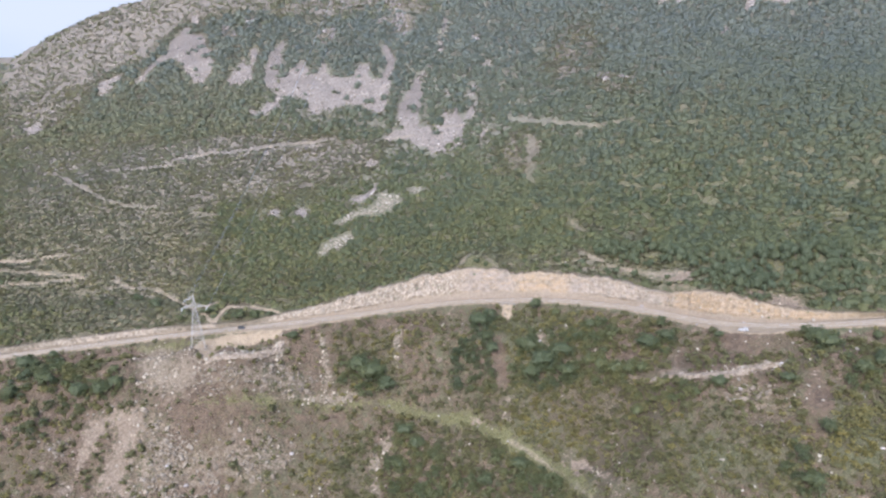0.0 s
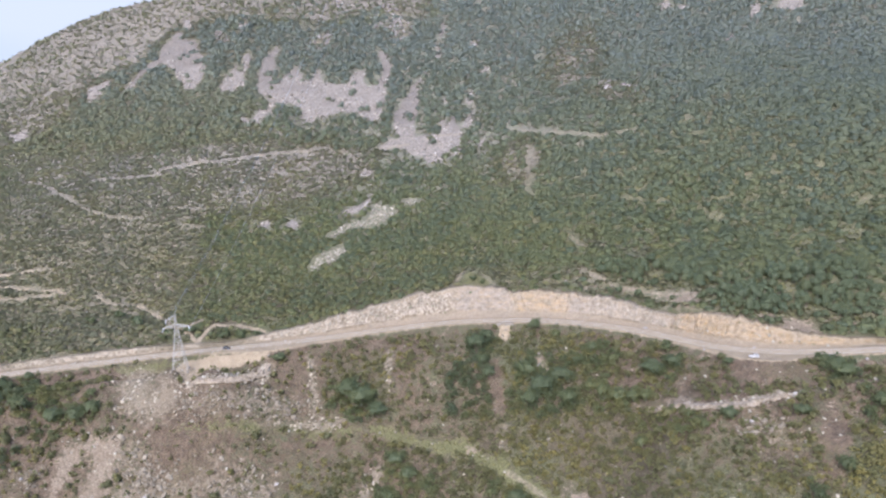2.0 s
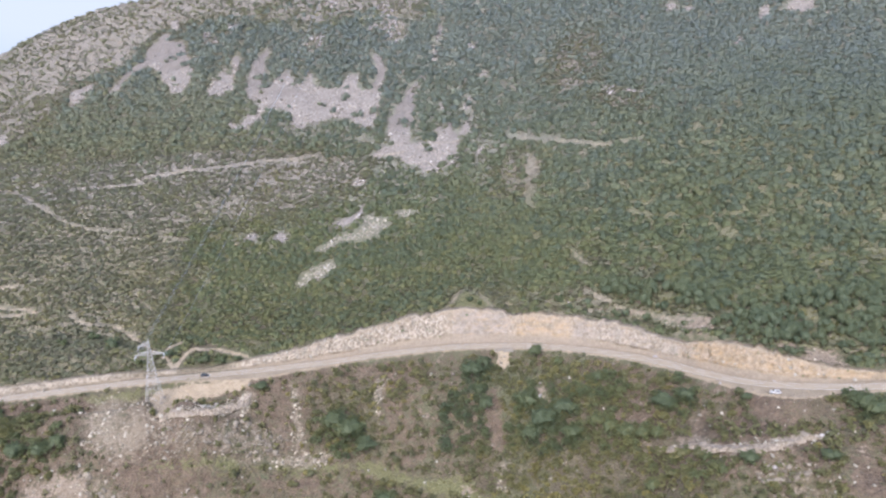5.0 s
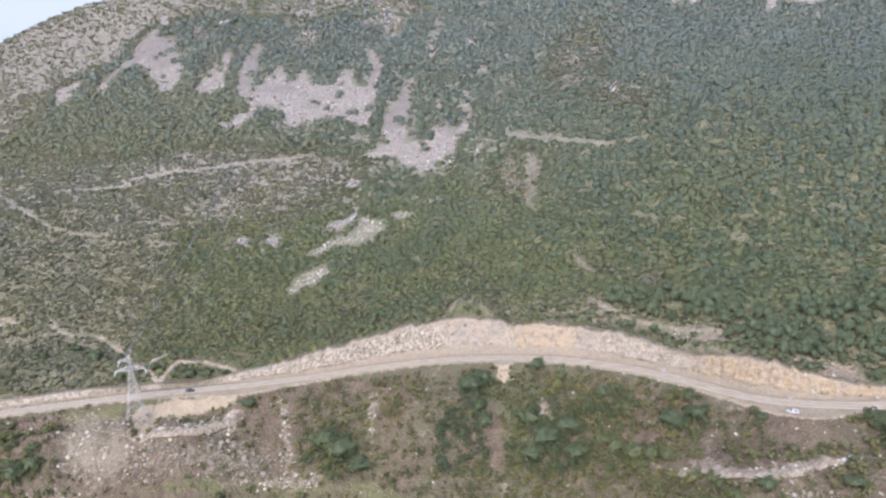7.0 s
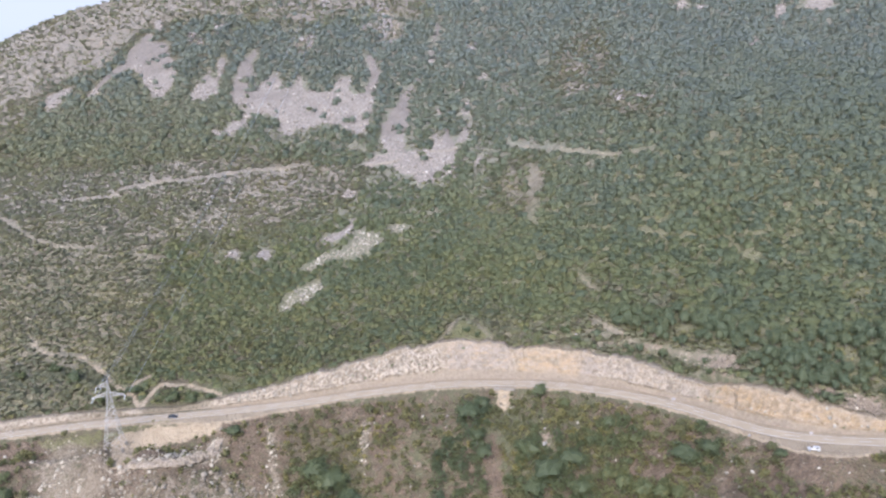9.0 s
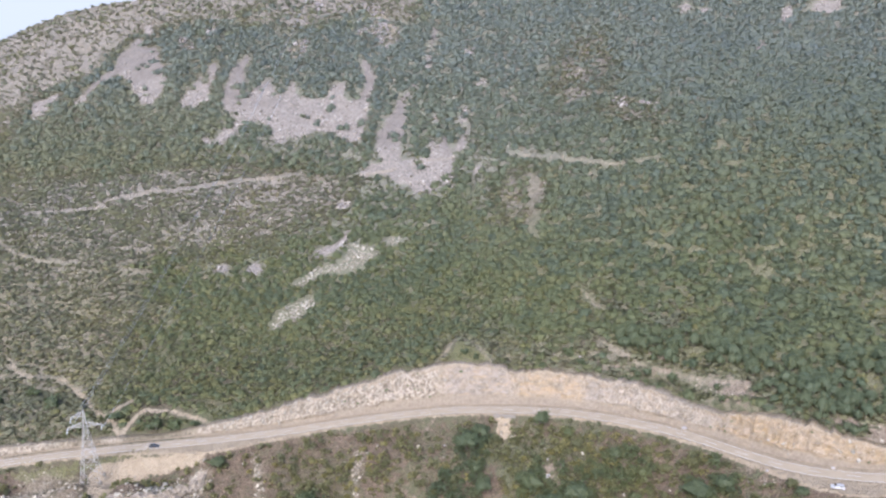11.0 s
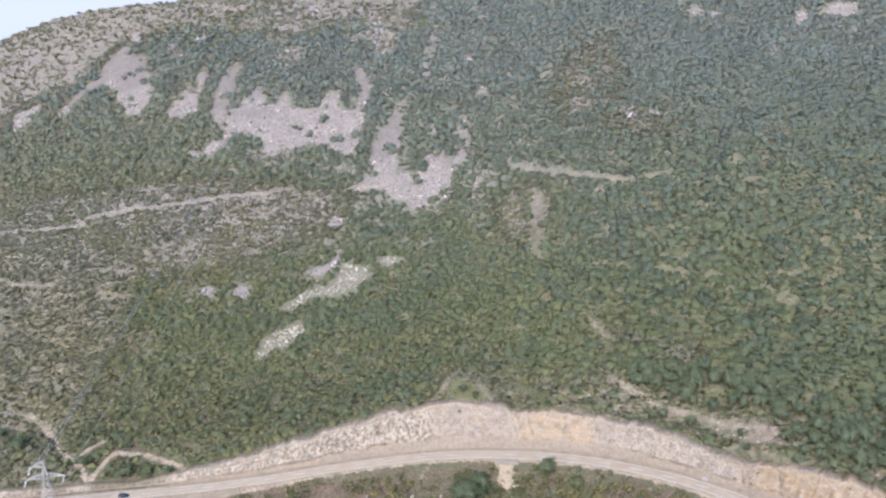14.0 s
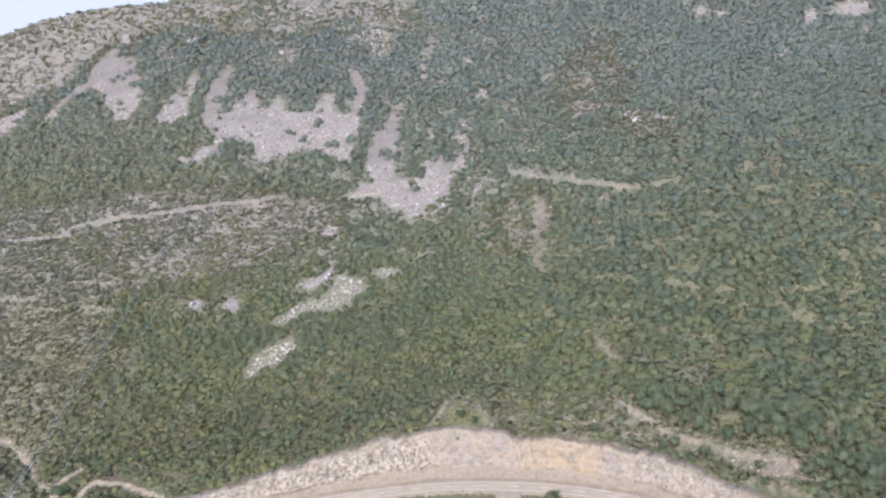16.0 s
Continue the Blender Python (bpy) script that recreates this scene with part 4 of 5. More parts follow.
def grow_forest(seed, gap, box, size, tall, chance):
    """Places, sizes and tints for one belt of wood."""
    rs = np.random.RandomState(seed)
    x, y = spread(rs, *box, gap)
    q = chance(x, y, rs)
    x, y = x[q], y[q]
    r = (size[0] + (size[1] - size[0]) * rs.beta(1.2, 1.6, len(x))) * np.where(field(OPEN, x, y, 12.0) > 0.5, 0.72, 1)
    dark = rs.rand(len(x)) < 0.40 + (rough_noise(x, y, 35, 9) - 0.5) * 0.7 + (rough_noise(x, y, 11, 8) - 0.5) * 0.8 - 0.25 * field(OPEN, x, y, 18.0)
    tint = np.clip(np.where(dark, rs.uniform(0.0, 0.38, len(x)), 0.4 + 0.5 * rs.beta(1.6, 2.0, len(x))) + 0.2 * field(OPEN, x, y, 18.0) + 0.08 * ramp(-x, 60, 200), 0, 1)
    return rs, x, y, r, tint, rs.uniform(*tall, len(x))


def wooded(x, y, rs):
    """Where trees stand: thick in the wood, in clumps on the heath, a few on the scree."""
    d, _, _ = from_road(x, y)
    openness = field(OPEN, x, y, 26.0) + (rough_noise(x, y, 34, 36) - 0.5) * 0.8 + (rough_noise(x, y, 13, 26) - 0.5) * 0.6
    clump = rough_noise(x, y, 24, 4) * 0.6 + rough_noise(x, y, 9, 6) * 0.4
    left = ramp(-x, 90, 190) * ramp(-y, -330, -200)
    chance = 0.98 - 0.3 * (clump < 0.3)
    chance = np.where(openness > 0.5, np.where(clump > 0.56, 0.55 + 0.15 * (y < 260), np.where((x > 20) & (y > 200), 0.25, np.where(y > 330, 0.04 + 0.15 * (y > 440), 0.17 + 0.08 * (y < 130)))), chance)
    chance = np.where((left > 0.4) & (openness <= 0.5), np.where(clump > 0.44, 0.95, np.where(y > 245, 0.8, 0.42)), chance)
    belt = ramp(-x, -30, 30) * ramp(-d, -120, -60)
    chance = np.where((belt > 0.4) & (rough_noise(x, y, 15, 34) * 0.6 + rough_noise(x, y, 6, 35) * 0.4 < 0.47), 0.4, chance)
    level = graded(x, y) / 13 + (rough_noise(x, y, 60, 38) - 0.5) * 1.2
    step = (level - np.floor(level) < 0.2) & (x > 25) & (y < 260) & (rough_noise(x, y, 30, 39) > 0.35)      # old terraces show as thinner bands
    chance = np.where(step, chance * 0.4, chance)
    chance = np.where(field(WOODS, x, y, 4.0) + (rough_noise(x, y, 9, 37) - 0.5) * 0.5 > 0.5, 0.95, chance)
    chance = np.where(field(OUTCROP, x, y, 3.0) > 0.5, 0.15, chance)
    islet = (field(SCREE, x, y, 3.0) > 0.45) & (rough_noise(x, y, 9, 71) > 0.72) & (rs.rand(len(x)) < 0.5)
    return ((clear(x, y, 0.30, 0.4, 2.6) & (field(SCREE, x, y, 4.5) + (rough_noise(x, y, 5, 73) - 0.5) * 0.4 < 0.3)) | islet) & (d > 12) & (rs.rand(len(x)) < chance)


def upper(x, y, rs):
    return wooded(x, y, rs) & (y + 60 * (rough_noise(x, y, 40, 33) - 0.5) + rs.uniform(-70, 70, len(x)) > 225)


def lower(x, y, rs):
    return wooded(x, y, rs) & (y + 60 * (rough_noise(x, y, 40, 33) - 0.5) + rs.uniform(-70, 70, len(x)) <= 225)


rs, fx, fy, size, tint, tall = grow_forest(12, 4.45, (-600, 540, 120, 570), (2.3, 5.0), (0.85, 1.2), upper)
tint = np.clip(tint + 0.4 * ramp(-fx, 130, 230) * ramp(-fy, -370, -330) * ramp(fy, 240, 265), 0, 1)        # yellower bushy wood under the screes
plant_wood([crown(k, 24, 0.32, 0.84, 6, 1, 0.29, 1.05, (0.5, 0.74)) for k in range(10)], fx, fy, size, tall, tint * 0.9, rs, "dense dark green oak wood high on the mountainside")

rs, fx, fy, size, tint, tall = grow_forest(11, 3.35, (-440, 420, -90, 330), (1.9, 4.0), (0.85, 1.2), lower)
fd, _, _ = from_road(fx, fy)
young = ramp(-fx, -30, 30) * ramp(-fd, -120, -60)                # smaller, yellower growth near the road
size *= (0.9 + 0.2 * ramp(fx, -150, 120)) * (1 - 0.2 * young)
tint = np.clip(tint * 0.92 + 0.12 * young + 0.04 - 0.10 * ramp(fx, 20, 90), 0, 1)
single = (fx > 55) & (fx < 170) & (fd > 20) & (fd < 62)           # the large crowns right above the cutting stand singly
single &= np.cumsum(single[np.argsort(fd)])[np.argsort(np.argsort(fd))] <= 235
SINGLE = [(float(a), float(b), float(r), float(c)) for a, b, r, c in zip(fx[single], fy[single], size[single], tint[single])]
fx, fy, size, tint, tall = fx[~single], fy[~single], size[~single], tint[~single], tall[~single]
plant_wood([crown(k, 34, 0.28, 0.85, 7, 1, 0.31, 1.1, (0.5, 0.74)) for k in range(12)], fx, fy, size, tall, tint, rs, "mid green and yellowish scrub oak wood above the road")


# ---- shrubs and tufts between the trees ----
def plant(name, label, category, gap, box, accept, size, leaves, leaf, material, seed, tall=(0.7, 1.1), bias=0.0, rise=1.0):
    rs = np.random.RandomState(seed)
    x, y = spread(rs, *box, gap)
    q = accept(x, y, rs.rand(len(x)))
    x, y = x[q], y[q]
    z = land(x, y)
    tint = np.clip(0.42 + (rs.beta(2, 2, len(x)) - 0.5) * 0.7 + (rough_noise(x, y, 22, seed) - 0.5) * 0.7 + bias + 0.12 * field(LUSH, x, y, 9.0), 0, 1)
    o = scatter(name, [crown(seed * 50 + k, leaves, leaf, 0.75, 4, 0, 0.25, rise) for k in range(6)], x, y, z - 0.1, rs.uniform(*size, len(x)), rs.uniform(*tall, len(x)), tint, material, rs)
    return tagged(o, label, category, kind="stuff")


def in_open(x, y, r):
    d, _, _ = from_road(x, y)
    patch = rough_noise(x, y, 16, 12) * 0.6 + rough_noise(x, y, 6, 13) * 0.4
    return clear(x, y, 0.45, 0.35, 1.3) & (d > 9) & (field(OPEN, x, y, 18.0) > 0.3) & (r < np.where(patch > 0.42, 1.0, 0.8) * np.where(y > 360, 0.42, np.where(y < 130, 1.4, 1)))


def on_slope(x, y, r):
    d, _, _ = from_road(x, y)
    patch = rough_noise(x, y, 20, 14) * 0.55 + rough_noise(x, y, 8, 15) * 0.45
    bare = np.maximum(field(RUBBLE, x, y, 4.0), field(EARTH, x, y, 3.0))
    dense = np.where(patch > 0.38, 0.95, 0.45) + 0.5 * ramp(-y, 45, 75) * ramp(x, -90, -40)
    dense = dense * np.where((x < -95) & (x > -195), 0.5, 1)
    dense = np.where(field(LUSH, x, y, 7.0) > 0.5, 0.95, dense * 0.65)
    return clear(x, y) & (d < -5.5) & (bare < 0.45) & (r < dense)


def in_wood_gaps(x, y, r):
    d, _, _ = from_road(x, y)
    return clear(x, y) & (d > 8) & (field(OPEN, x, y, 18.0) <= 0.6) & (r < 0.8 + 0.2 * np.maximum(ramp(-x, 60, 130), ramp(-x, -30, 30) * ramp(-d, -120, -60)))


plant("scrub", "low olive-green scrub on the dry open slope", "scrub", 2.25, (-480, 320, -90, 480), in_open, (0.9, 2.6), 10, 0.56, M_HEATH, 21, (0.55, 0.85), 0.0)
plant("scrub", "yellow-green bushes on the steep bank below the road", "scrub", 2.4, (-300, 190, -160, 0), on_slope, (0.5, 2.1), 18, 0.42, M_SHRUB, 22, (0.8, 1.3), 0.06, 1.3)
def in_groves(x, y, r):
    d, _, _ = from_road(x, y)
    return (field(GROVE, x, y, 4.0) > 0.45) & (d < -7) & (r < np.where(x < -190, 0.5, 0.95))


plant("grove", "thicket of dark and mid green trees in the gully below the road", "trees", 3.3, (-300, 190, -160, 0), in_groves, (1.4, 3.5), 110, 0.18, M_TREE, 25, (0.9, 1.25), 0.05, 1.4)
def in_thickets(x, y, r):
    d, _, _ = from_road(x, y)
    patch = rough_noise(x, y, 22, 28) * 0.6 + rough_noise(x, y, 9, 29) * 0.4
    bare = np.maximum(np.maximum(field(RUBBLE, x, y, 4.0), field(EARTH, x, y, 3.0)), np.maximum(field(CRAG, x, y, 4.0), field(CHUTE, x, y, 3.0)))
    return clear(x, y) & (d < -9) & (bare < 0.3) & ~((x < -95) & (x > -195) & (y > -62)) & (r < np.where(patch > np.where(field(LUSH, x, y, 7.0) > 0.5, 0.35, 0.52), 0.8, 0.06))


plant("thicket", "patches of taller green bushes on the steep bank", "bushes", 3.6, (-300, 190, -160, 0), in_thickets, (1.1, 2.7), 60, 0.23, M_SHRUB, 27, (0.9, 1.3), 0.0, 1.45)
plant("undergrowth", "low undergrowth between the trees", "undergrowth", 2.3, (-420, 400, -90, 430), in_wood_gaps, (0.8, 2.0), 4, 0.74, M_UNDER, 23, (0.8, 1.2), 0.1)


def grassy(x, y, r):
    d, _, _ = from_road(x, y)
    return clear(x, y) & (d < -6) & (field(RUBBLE, x, y, 3.0) < 0.5) & (r < 0.38)


plant("dry_grass", "tufts of dry brown grass on the slope", "grass", 1.9, (-300, 190, -140, 0), grassy, (0.3, 0.7), 7, 0.55, M_TUFT, 24, (0.5, 0.9))


def on_grass(x, y, r):
    return (field(GRASS, x, y, 3.0) + (rough_noise(x, y, 6, 27) - 0.5) * 0.5 > 0.5) & (field(TRACK, x, y, 2.0, False, 1.0) < 0.5) & (r < 0.75)


plant("grass", "green grass and low herbs along the old terrace", "grass", 1.6, (-300, 190, -150, 60), on_grass, (0.35, 0.8), 8, 0.55, M_SHRUB, 26, (0.5, 0.8), 0.2)


# ---- stones ----
def stone(seed, rings=0, rough=0.28, flat=0.75):
    """A broken angular stone of about a metre in radius, sunk a little in the ground."""
    bm = bmesh.new()
    bmesh.ops.create_icosphere(bm, subdivisions=1 + rings, radius=1.0)
    rs = np.random.RandomState(seed)
    cuts = [(Vector(rs.normal(0, 1, 3)).normalized(), rs.uniform(0.55, 0.9)) for _ in range(7)]
    for v in bm.verts:
        p = v.co * (1 + rs.uniform(-rough, rough) * 0.5)
        for n, far in cuts:
            over = p.dot(n) - far
            if over > 0:
                p = p - n * over
        v.co = (p.x, p.y * 0.85, p.z * flat + 0.25)
    bm.verts.ensure_lookup_table()
    verts = np.array([v.co[:] for v in bm.verts])
    faces = np.array([[v.index for v in f.verts] for f in bm.faces])
    bm.free()
    return verts, faces


STONES = [stone(k) for k in range(8)]


def strew(name, label, kind, gap, size, material, seed, edge=0.5, low=None, dense=0.8):
    """Stones strewn over the patches of one kind."""
    rs = np.random.RandomState(seed)
    xs, ys = [], []
    for poly in kind:
        (x0, y0), (x1, y1) = poly.min(0) - 1, poly.max(0) + 1
        x, y = spread(rs, x0, x1 + 0.1, y0, y1 + 0.1, gap)
        xs.append(x), ys.append(y)
    x, y = np.concatenate(xs), np.concatenate(ys)
    q = (field(kind, x, y, 3.0) + (rough_noise(x, y, 5, seed) - 0.5) * 0.5 > edge) & (rs.rand(len(x)) < dense * (0.25 + 0.75 * (rough_noise(x, y, 7, seed + 1) > 0.5)))
    if low is not None:
        q &= low(x, y, rs.rand(len(x)))
    x, y = x[q], y[q]
    s = size[0] + (size[1] - size[0]) * rs.rand(len(x)) ** 4
    o = scatter(name, STONES, x, y, land(x, y) - 0.15 * s, s, rs.uniform(0.7, 1.1, len(x)), rs.rand(len(x)), material, rs, False, 0.3)
    return tagged(o, label, "stones", kind="stuff")


def toe(x, y, r):
    return r < 0.015 + 0.5 * foot_of_scree(x, y)


strew("scree_stones", "grey broken stones of the scree slopes", SCREE, 1.5, (0.3, 2.1), M_SCREE, 31, 0.44, toe, 1.0)
strew("boulder_field", "white angular limestone blocks in a gap of the wood", BLOCKS, 1.5, (0.45, 1.7), M_BLOCK, 41, 0.3, None, 4.0)
strew("rubble", "pale quarried rubble tipped below the road", RUBBLE, 1.25, (0.16, 1.4), M_RUBBLE, 32, 0.45, None, 0.5)
strew("rubble", "lines of pale stones washed down the gullies", CHUTE, 0.85, (0.16, 1.1), M_RUBBLE, 35, 0.42, None, 0.7)
strew("ledges", "broken tan rock ledges on the slope below the road", RUBBLE, 2.5, (0.4, 1.6), M_LEDGE, 37, 0.4, None, 0.35)
strew("ledges", "pale rock steps along the old terrace", CHUTE, 2.4, (0.4, 1.5), M_LEDGE, 38, 0.45, None, 0.8)
strew("ledges", "low grey-brown rock ribs on the steep dry bank", CRAG, 1.5, (0.3, 1.9), M_LEDGE, 39, 0.4, None, 0.8)
strew("outcrops", "grey-brown crags standing out of the upper wood", OUTCROP, 1.9, (0.7, 2.9), M_CLIFF, 36, 0.42, None, 1.0)
strew("ledges", "broad pale limestone ledge along the old terrace", LEDGE, 1.25, (0.35, 1.5), M_BLOCK, 40, 0.45, None, 1.6)
strew("gravel", "small stones on the bare earth", EARTH, 1.7, (0.15, 0.9), M_RUBBLE, 33)


def loose_stones():
    rs = np.random.RandomState(34)
    x, y = spread(rs, -290, 180, -150, -4, 3.4)
    d, _, _ = from_road(x, y)
    q = (d < -7) & (rs.rand(len(x)) < 0.22 + 0.35 * (rough_noise(x, y, 18, 3) > 0.6))
    x, y = x[q], y[q]
    s = 0.2 + 0.9 * rs.rand(len(x)) ** 4
    o = scatter("loose_stones", STONES, x, y, land(x, y) - 0.1 * s, s, rs.uniform(0.7, 1.1, len(x)), rs.rand(len(x)), M_BLOCK, rs, False, 0.3)
    tagged(o, "pale loose stones scattered in the dry grass", "stones", kind="stuff")
    x, y = spread(rs, -430, 60, 90, 460, 7.0)
    q = (field(OPEN, x, y, 10.0) > 0.4) & (rs.rand(len(x)) < 0.45)
    x, y = x[q], y[q]
    s = 0.3 + 0.9 * rs.rand(len(x)) ** 3
    o = scatter("loose_stones", STONES, x, y, land(x, y) - 0.1 * s, s, rs.uniform(0.7, 1.1, len(x)), rs.rand(len(x)), M_SCREE, rs, False, 0.3)
    tagged(o, "grey stones scattered over the open heath", "stones", kind="stuff")


loose_stones()


# ---- the rock cut above the road ----
def rock_cut():
    ks = [k for k in range(len(ROAD)) if -296 < ROAD[k, 0] < 176]
    line = np.array([ROAD[k] for k in ks])
    s = np.concatenate([[0], np.cumsum(np.hypot(*np.diff(line, axis=0).T))])
    u = np.arange(0, s[-1], 0.55)
    at = lambda a: np.interp(u, s, np.asarray(a)[ks])
    bx, by, bz, nx, ny = at(ROAD[:, 0]), at(ROAD[:, 1]), at(ROAD_Z), at(ROAD_SIDE[:, 0]), at(ROAD_SIDE[:, 1])
    rows = 34
    v = np.linspace(-0.04, 1.06, rows)
    U, V = np.meshgrid(np.arange(len(u)), v)
    U, V = U.ravel(), V.ravel()
    h = np.interp(bx, CUT_X, CUT_H)
    ragged = (rough_noise(u, u * 0, 9, 41) - 0.5) * 1.6 + (rough_noise(u, u * 0, 3, 42) - 0.5) * 1.6 + (rough_noise(u, u * 0, 1.3, 49) - 0.5) * 0.9
    h = h + ragged * np.clip(h / 10, 0.15, 1)
    H = h[U]
    run = np.interp(bx, CUT_X, CUT_H)[U] * 0.62
    V1 = np.clip(V, 0, 1)
    # a lower apron of loose spoil, then the steeper face
    prof = np.where(V1 < 0.22, V1 / 0.22 * 0.42, 0.42 + (V1 - 0.22) / 0.78 * 0.58)
    off = HALF + 2.0 + run * prof
    # blocky relief
    su, hv = u[U], V1 * H
    blocks = np.floor(rough_noise(su, hv * 1.6, 3.0, 43) * 5) / 5 * 0.55 + np.floor(rough_noise(su, hv, 1.4, 44) * 4) / 4 * 0.4 + rough_noise(su, hv * 0.3, 7, 45) * 1.0
    broken = np.maximum.reduce([0.85 * ramp(-bx, 22, 32), 0.6 * ramp(bx, 33, 40) * ramp(-bx, -74, -68), 0.4 * ramp(bx, 70, 80), 0.06 + 0 * bx])
    gully = np.abs(2 * rough_noise(su + 0.25 * hv, hv * 0.12, 4.2, 51) - 1) * 0.9 + np.abs(2 * rough_noise(su - 0.2 * hv, hv * 0.2, 1.9, 52) - 1) * 0.45
    off = off + (0.6 - gully) * np.clip(H / 9, 0, 1) * ramp(V1, 0.12, 0.4) * ramp(-V1, -1.0, -0.82)
    off = off - blocks * (0.7 + 1.0 * broken[U]) * np.clip(H / 8, 0.1, 1) * ramp(V1, 0.1, 0.3) * np.where(V > 1.0, 0, 1)
    off = np.where(V > 1, HALF + 2.0 + run + 4.2, off)
    z = bz[U] + H * V1 - 0.35 * (V < 0) + 0.1 * (V > 1)
    verts = np.stack([bx[U] + nx[U] * off, by[U] + ny[U] * off, z], 1)
    me = mesh_from("rock_cut", verts, sheet(len(u), rows), M_CUT, False)
    X = bx[U]
    grey = np.maximum.reduce([0.85 * ramp(X, -30, -20) * ramp(-X, -6, 4), 0.95 * ramp(X, 30, 33) * ramp(-X, -56, -48), 0.6 * ramp(X, 50, 56) * ramp(-X, -74, -70), 0.28 + 0 * X])
    ochre = np.maximum.reduce([0.85 * ramp(X, 70, 80), 0.52 * ramp(X, 2, 8) * ramp(-X, -32, -29), 0.27 + 0 * X])
    colours(me, "wear", broken[U], ramp(V1, 0.74, 0.98) * (0.5 + 0.5 * rough_noise(su, hv, 6, 48)) * (V <= 1), np.where(V > 1, 1.0, 0.6 * ramp(-H, -3.6, -2.2) * ramp(-rough_noise(su, su * 0, 14, 50), -0.7, -0.5)))
    colours(me, "zone", grey, ochre, np.clip(ramp(-V1, -0.3, -0.12) * (0.7 + 0.5 * rough_noise(su, hv, 2.5, 46)), 0, 1))
    o = new("rock_cut", me)
    tagged(o, "pale tan and grey blasted rock face above the road", "rock face", kind="structure")
    def on_face(k, t, lift):
        """Plan and height of a place on the face, t up from its foot."""
        way = np.where(t < 0.22, t / 0.22 * 0.42, 0.42 + (t - 0.22) / 0.78 * 0.58)
        o = HALF + 2.0 + np.interp(bx[k], CUT_X, CUT_H) * 0.62 * way - lift
        return bx[k] + nx[k] * o, by[k] + ny[k] * o, bz[k] + h[k] * t

    rs = np.random.RandomState(47)
    # blocks of the broken ledges in the upper half of the west end, and some along the foot of the earthy east end
    k = rs.randint(0, len(u), 5200)
    t = rs.rand(len(k))
    west = ramp(-bx[k], 45, 62) * ramp(bx[k], -128, -112)
    east = ramp(bx[k], 74, 84) * ramp(-bx[k], -150, -138)
    patch = rough_noise(u[k], t * h[k], 5, 53)
    q = rs.rand(len(k)) < np.where(t > 0.45, 0.9, 0.08) * west * (patch > 0.45) + np.where((t > 0.12) & (t < 0.5), 0.22, 0.03) * east * (patch > 0.5) + 0.012 * (h[k] > 6)
    k, t = k[q], 0.1 + 0.88 * t[q]
    s2 = 0.22 + 0.75 * rs.rand(len(k)) ** 3
    o = scatter("fallen_blocks", STONES, *on_face(k, t, 0.9 * s2 + 0.5), s2, rs.uniform(0.7, 1.1, len(k)), rs.rand(len(k)), M_BLOCK, rs, False, 0.4)
    tagged(o, "white broken blocks on the ledges of the road cutting", "stones", kind="stuff")
    # small bushes that have taken root in the face
    k = rs.randint(0, len(u), 900)
    t = 0.2 + 0.75 * rs.rand(len(k))
    spot = ramp(bx[k], -72, -58) * ramp(-bx[k], 14, 22) * 0.3 + ramp(bx[k], 66, 74) * ramp(-bx[k], -80, -74) * 0.35 + 0.05 * (bx[k] > 80) * (bx[k] < 150)
    q = rs.rand(len(k)) < spot * (rough_noise(u[k], t * h[k], 6, 54) > 0.4)
    k, t = k[q], t[q]
    s2 = rs.uniform(0.35, 1.0, len(k))
    o = scatter("cliff_bushes", [crown(700 + j, 30, 0.34, 0.8, 5, 1) for j in range(4)], *on_face(k, t, 0.8), s2, rs.uniform(0.8, 1.1, len(k)), rs.uniform(0.1, 0.5, len(k)), M_TREE, rs)
    tagged(o, "small dark bushes rooted in the rock face", "bushes", kind="stuff")


rock_cut()


# ---- low rock ledges on the slope below the road ----
def rock_ledge(line, high, seed, label):
    """A broken step of rock along a line in plan, facing the valley."""
    p = smooth_line(*zip(*line), step=0.5, rounds=4)
    n = len(p)
    s = np.arange(n) * 0.5
    tan = np.gradient(p, axis=0)
    tan /= np.hypot(tan[:, :1], tan[:, 1:])
    back_x, back_y = -tan[:, 1], tan[:, 0]
    ends = ramp(s, 0, 7) * ramp(-s, -s[-1], -s[-1] + 7)
    h = high * ends * (0.55 + 0.8 * rough_noise(s, s * 0, 8, seed)) + (rough_noise(s, s * 0, 1.7, seed + 1) - 0.5) * 0.9 * ends
    rows = 16
    v = np.linspace(-0.12, 1.0, rows)
    U, V = (q.ravel() for q in np.meshgrid(np.arange(n), v))
    up = np.clip(V, 0, 1) * h[U]
    lump = np.floor(rough_noise(s[U], up * 1.5, 1.8, seed + 2) * 4) / 4 * 1.1 + np.floor(rough_noise(s[U], up, 0.9, seed + 3) * 3) / 3 * 0.6 + rough_noise(s[U], up * 0.3, 5, seed + 4) * 1.6
    off = np.clip(V, 0, 1) * h[U] * 0.7 - lump * ends[U] * ramp(V, -0.1, 0.2) * ramp(-V, -1.0, -0.93) + 3.0 * (V > 0.99)
    x, y = p[U, 0] + back_x[U] * off, p[U, 1] + back_y[U] * off
    base = land(p[:, 0], p[:, 1])
    z = np.where(V > 0.99, np.minimum(land(x, y) + 0.05, (base + h)[U]), base[U] + up + np.minimum(V, 0) * 6)
    o = new("rock_ledge", mesh_from("rock_ledge", np.stack([x, y, z], 1), sheet(n, rows), M_CUT))
    return tagged(o, label, "rock", "rock ledges")


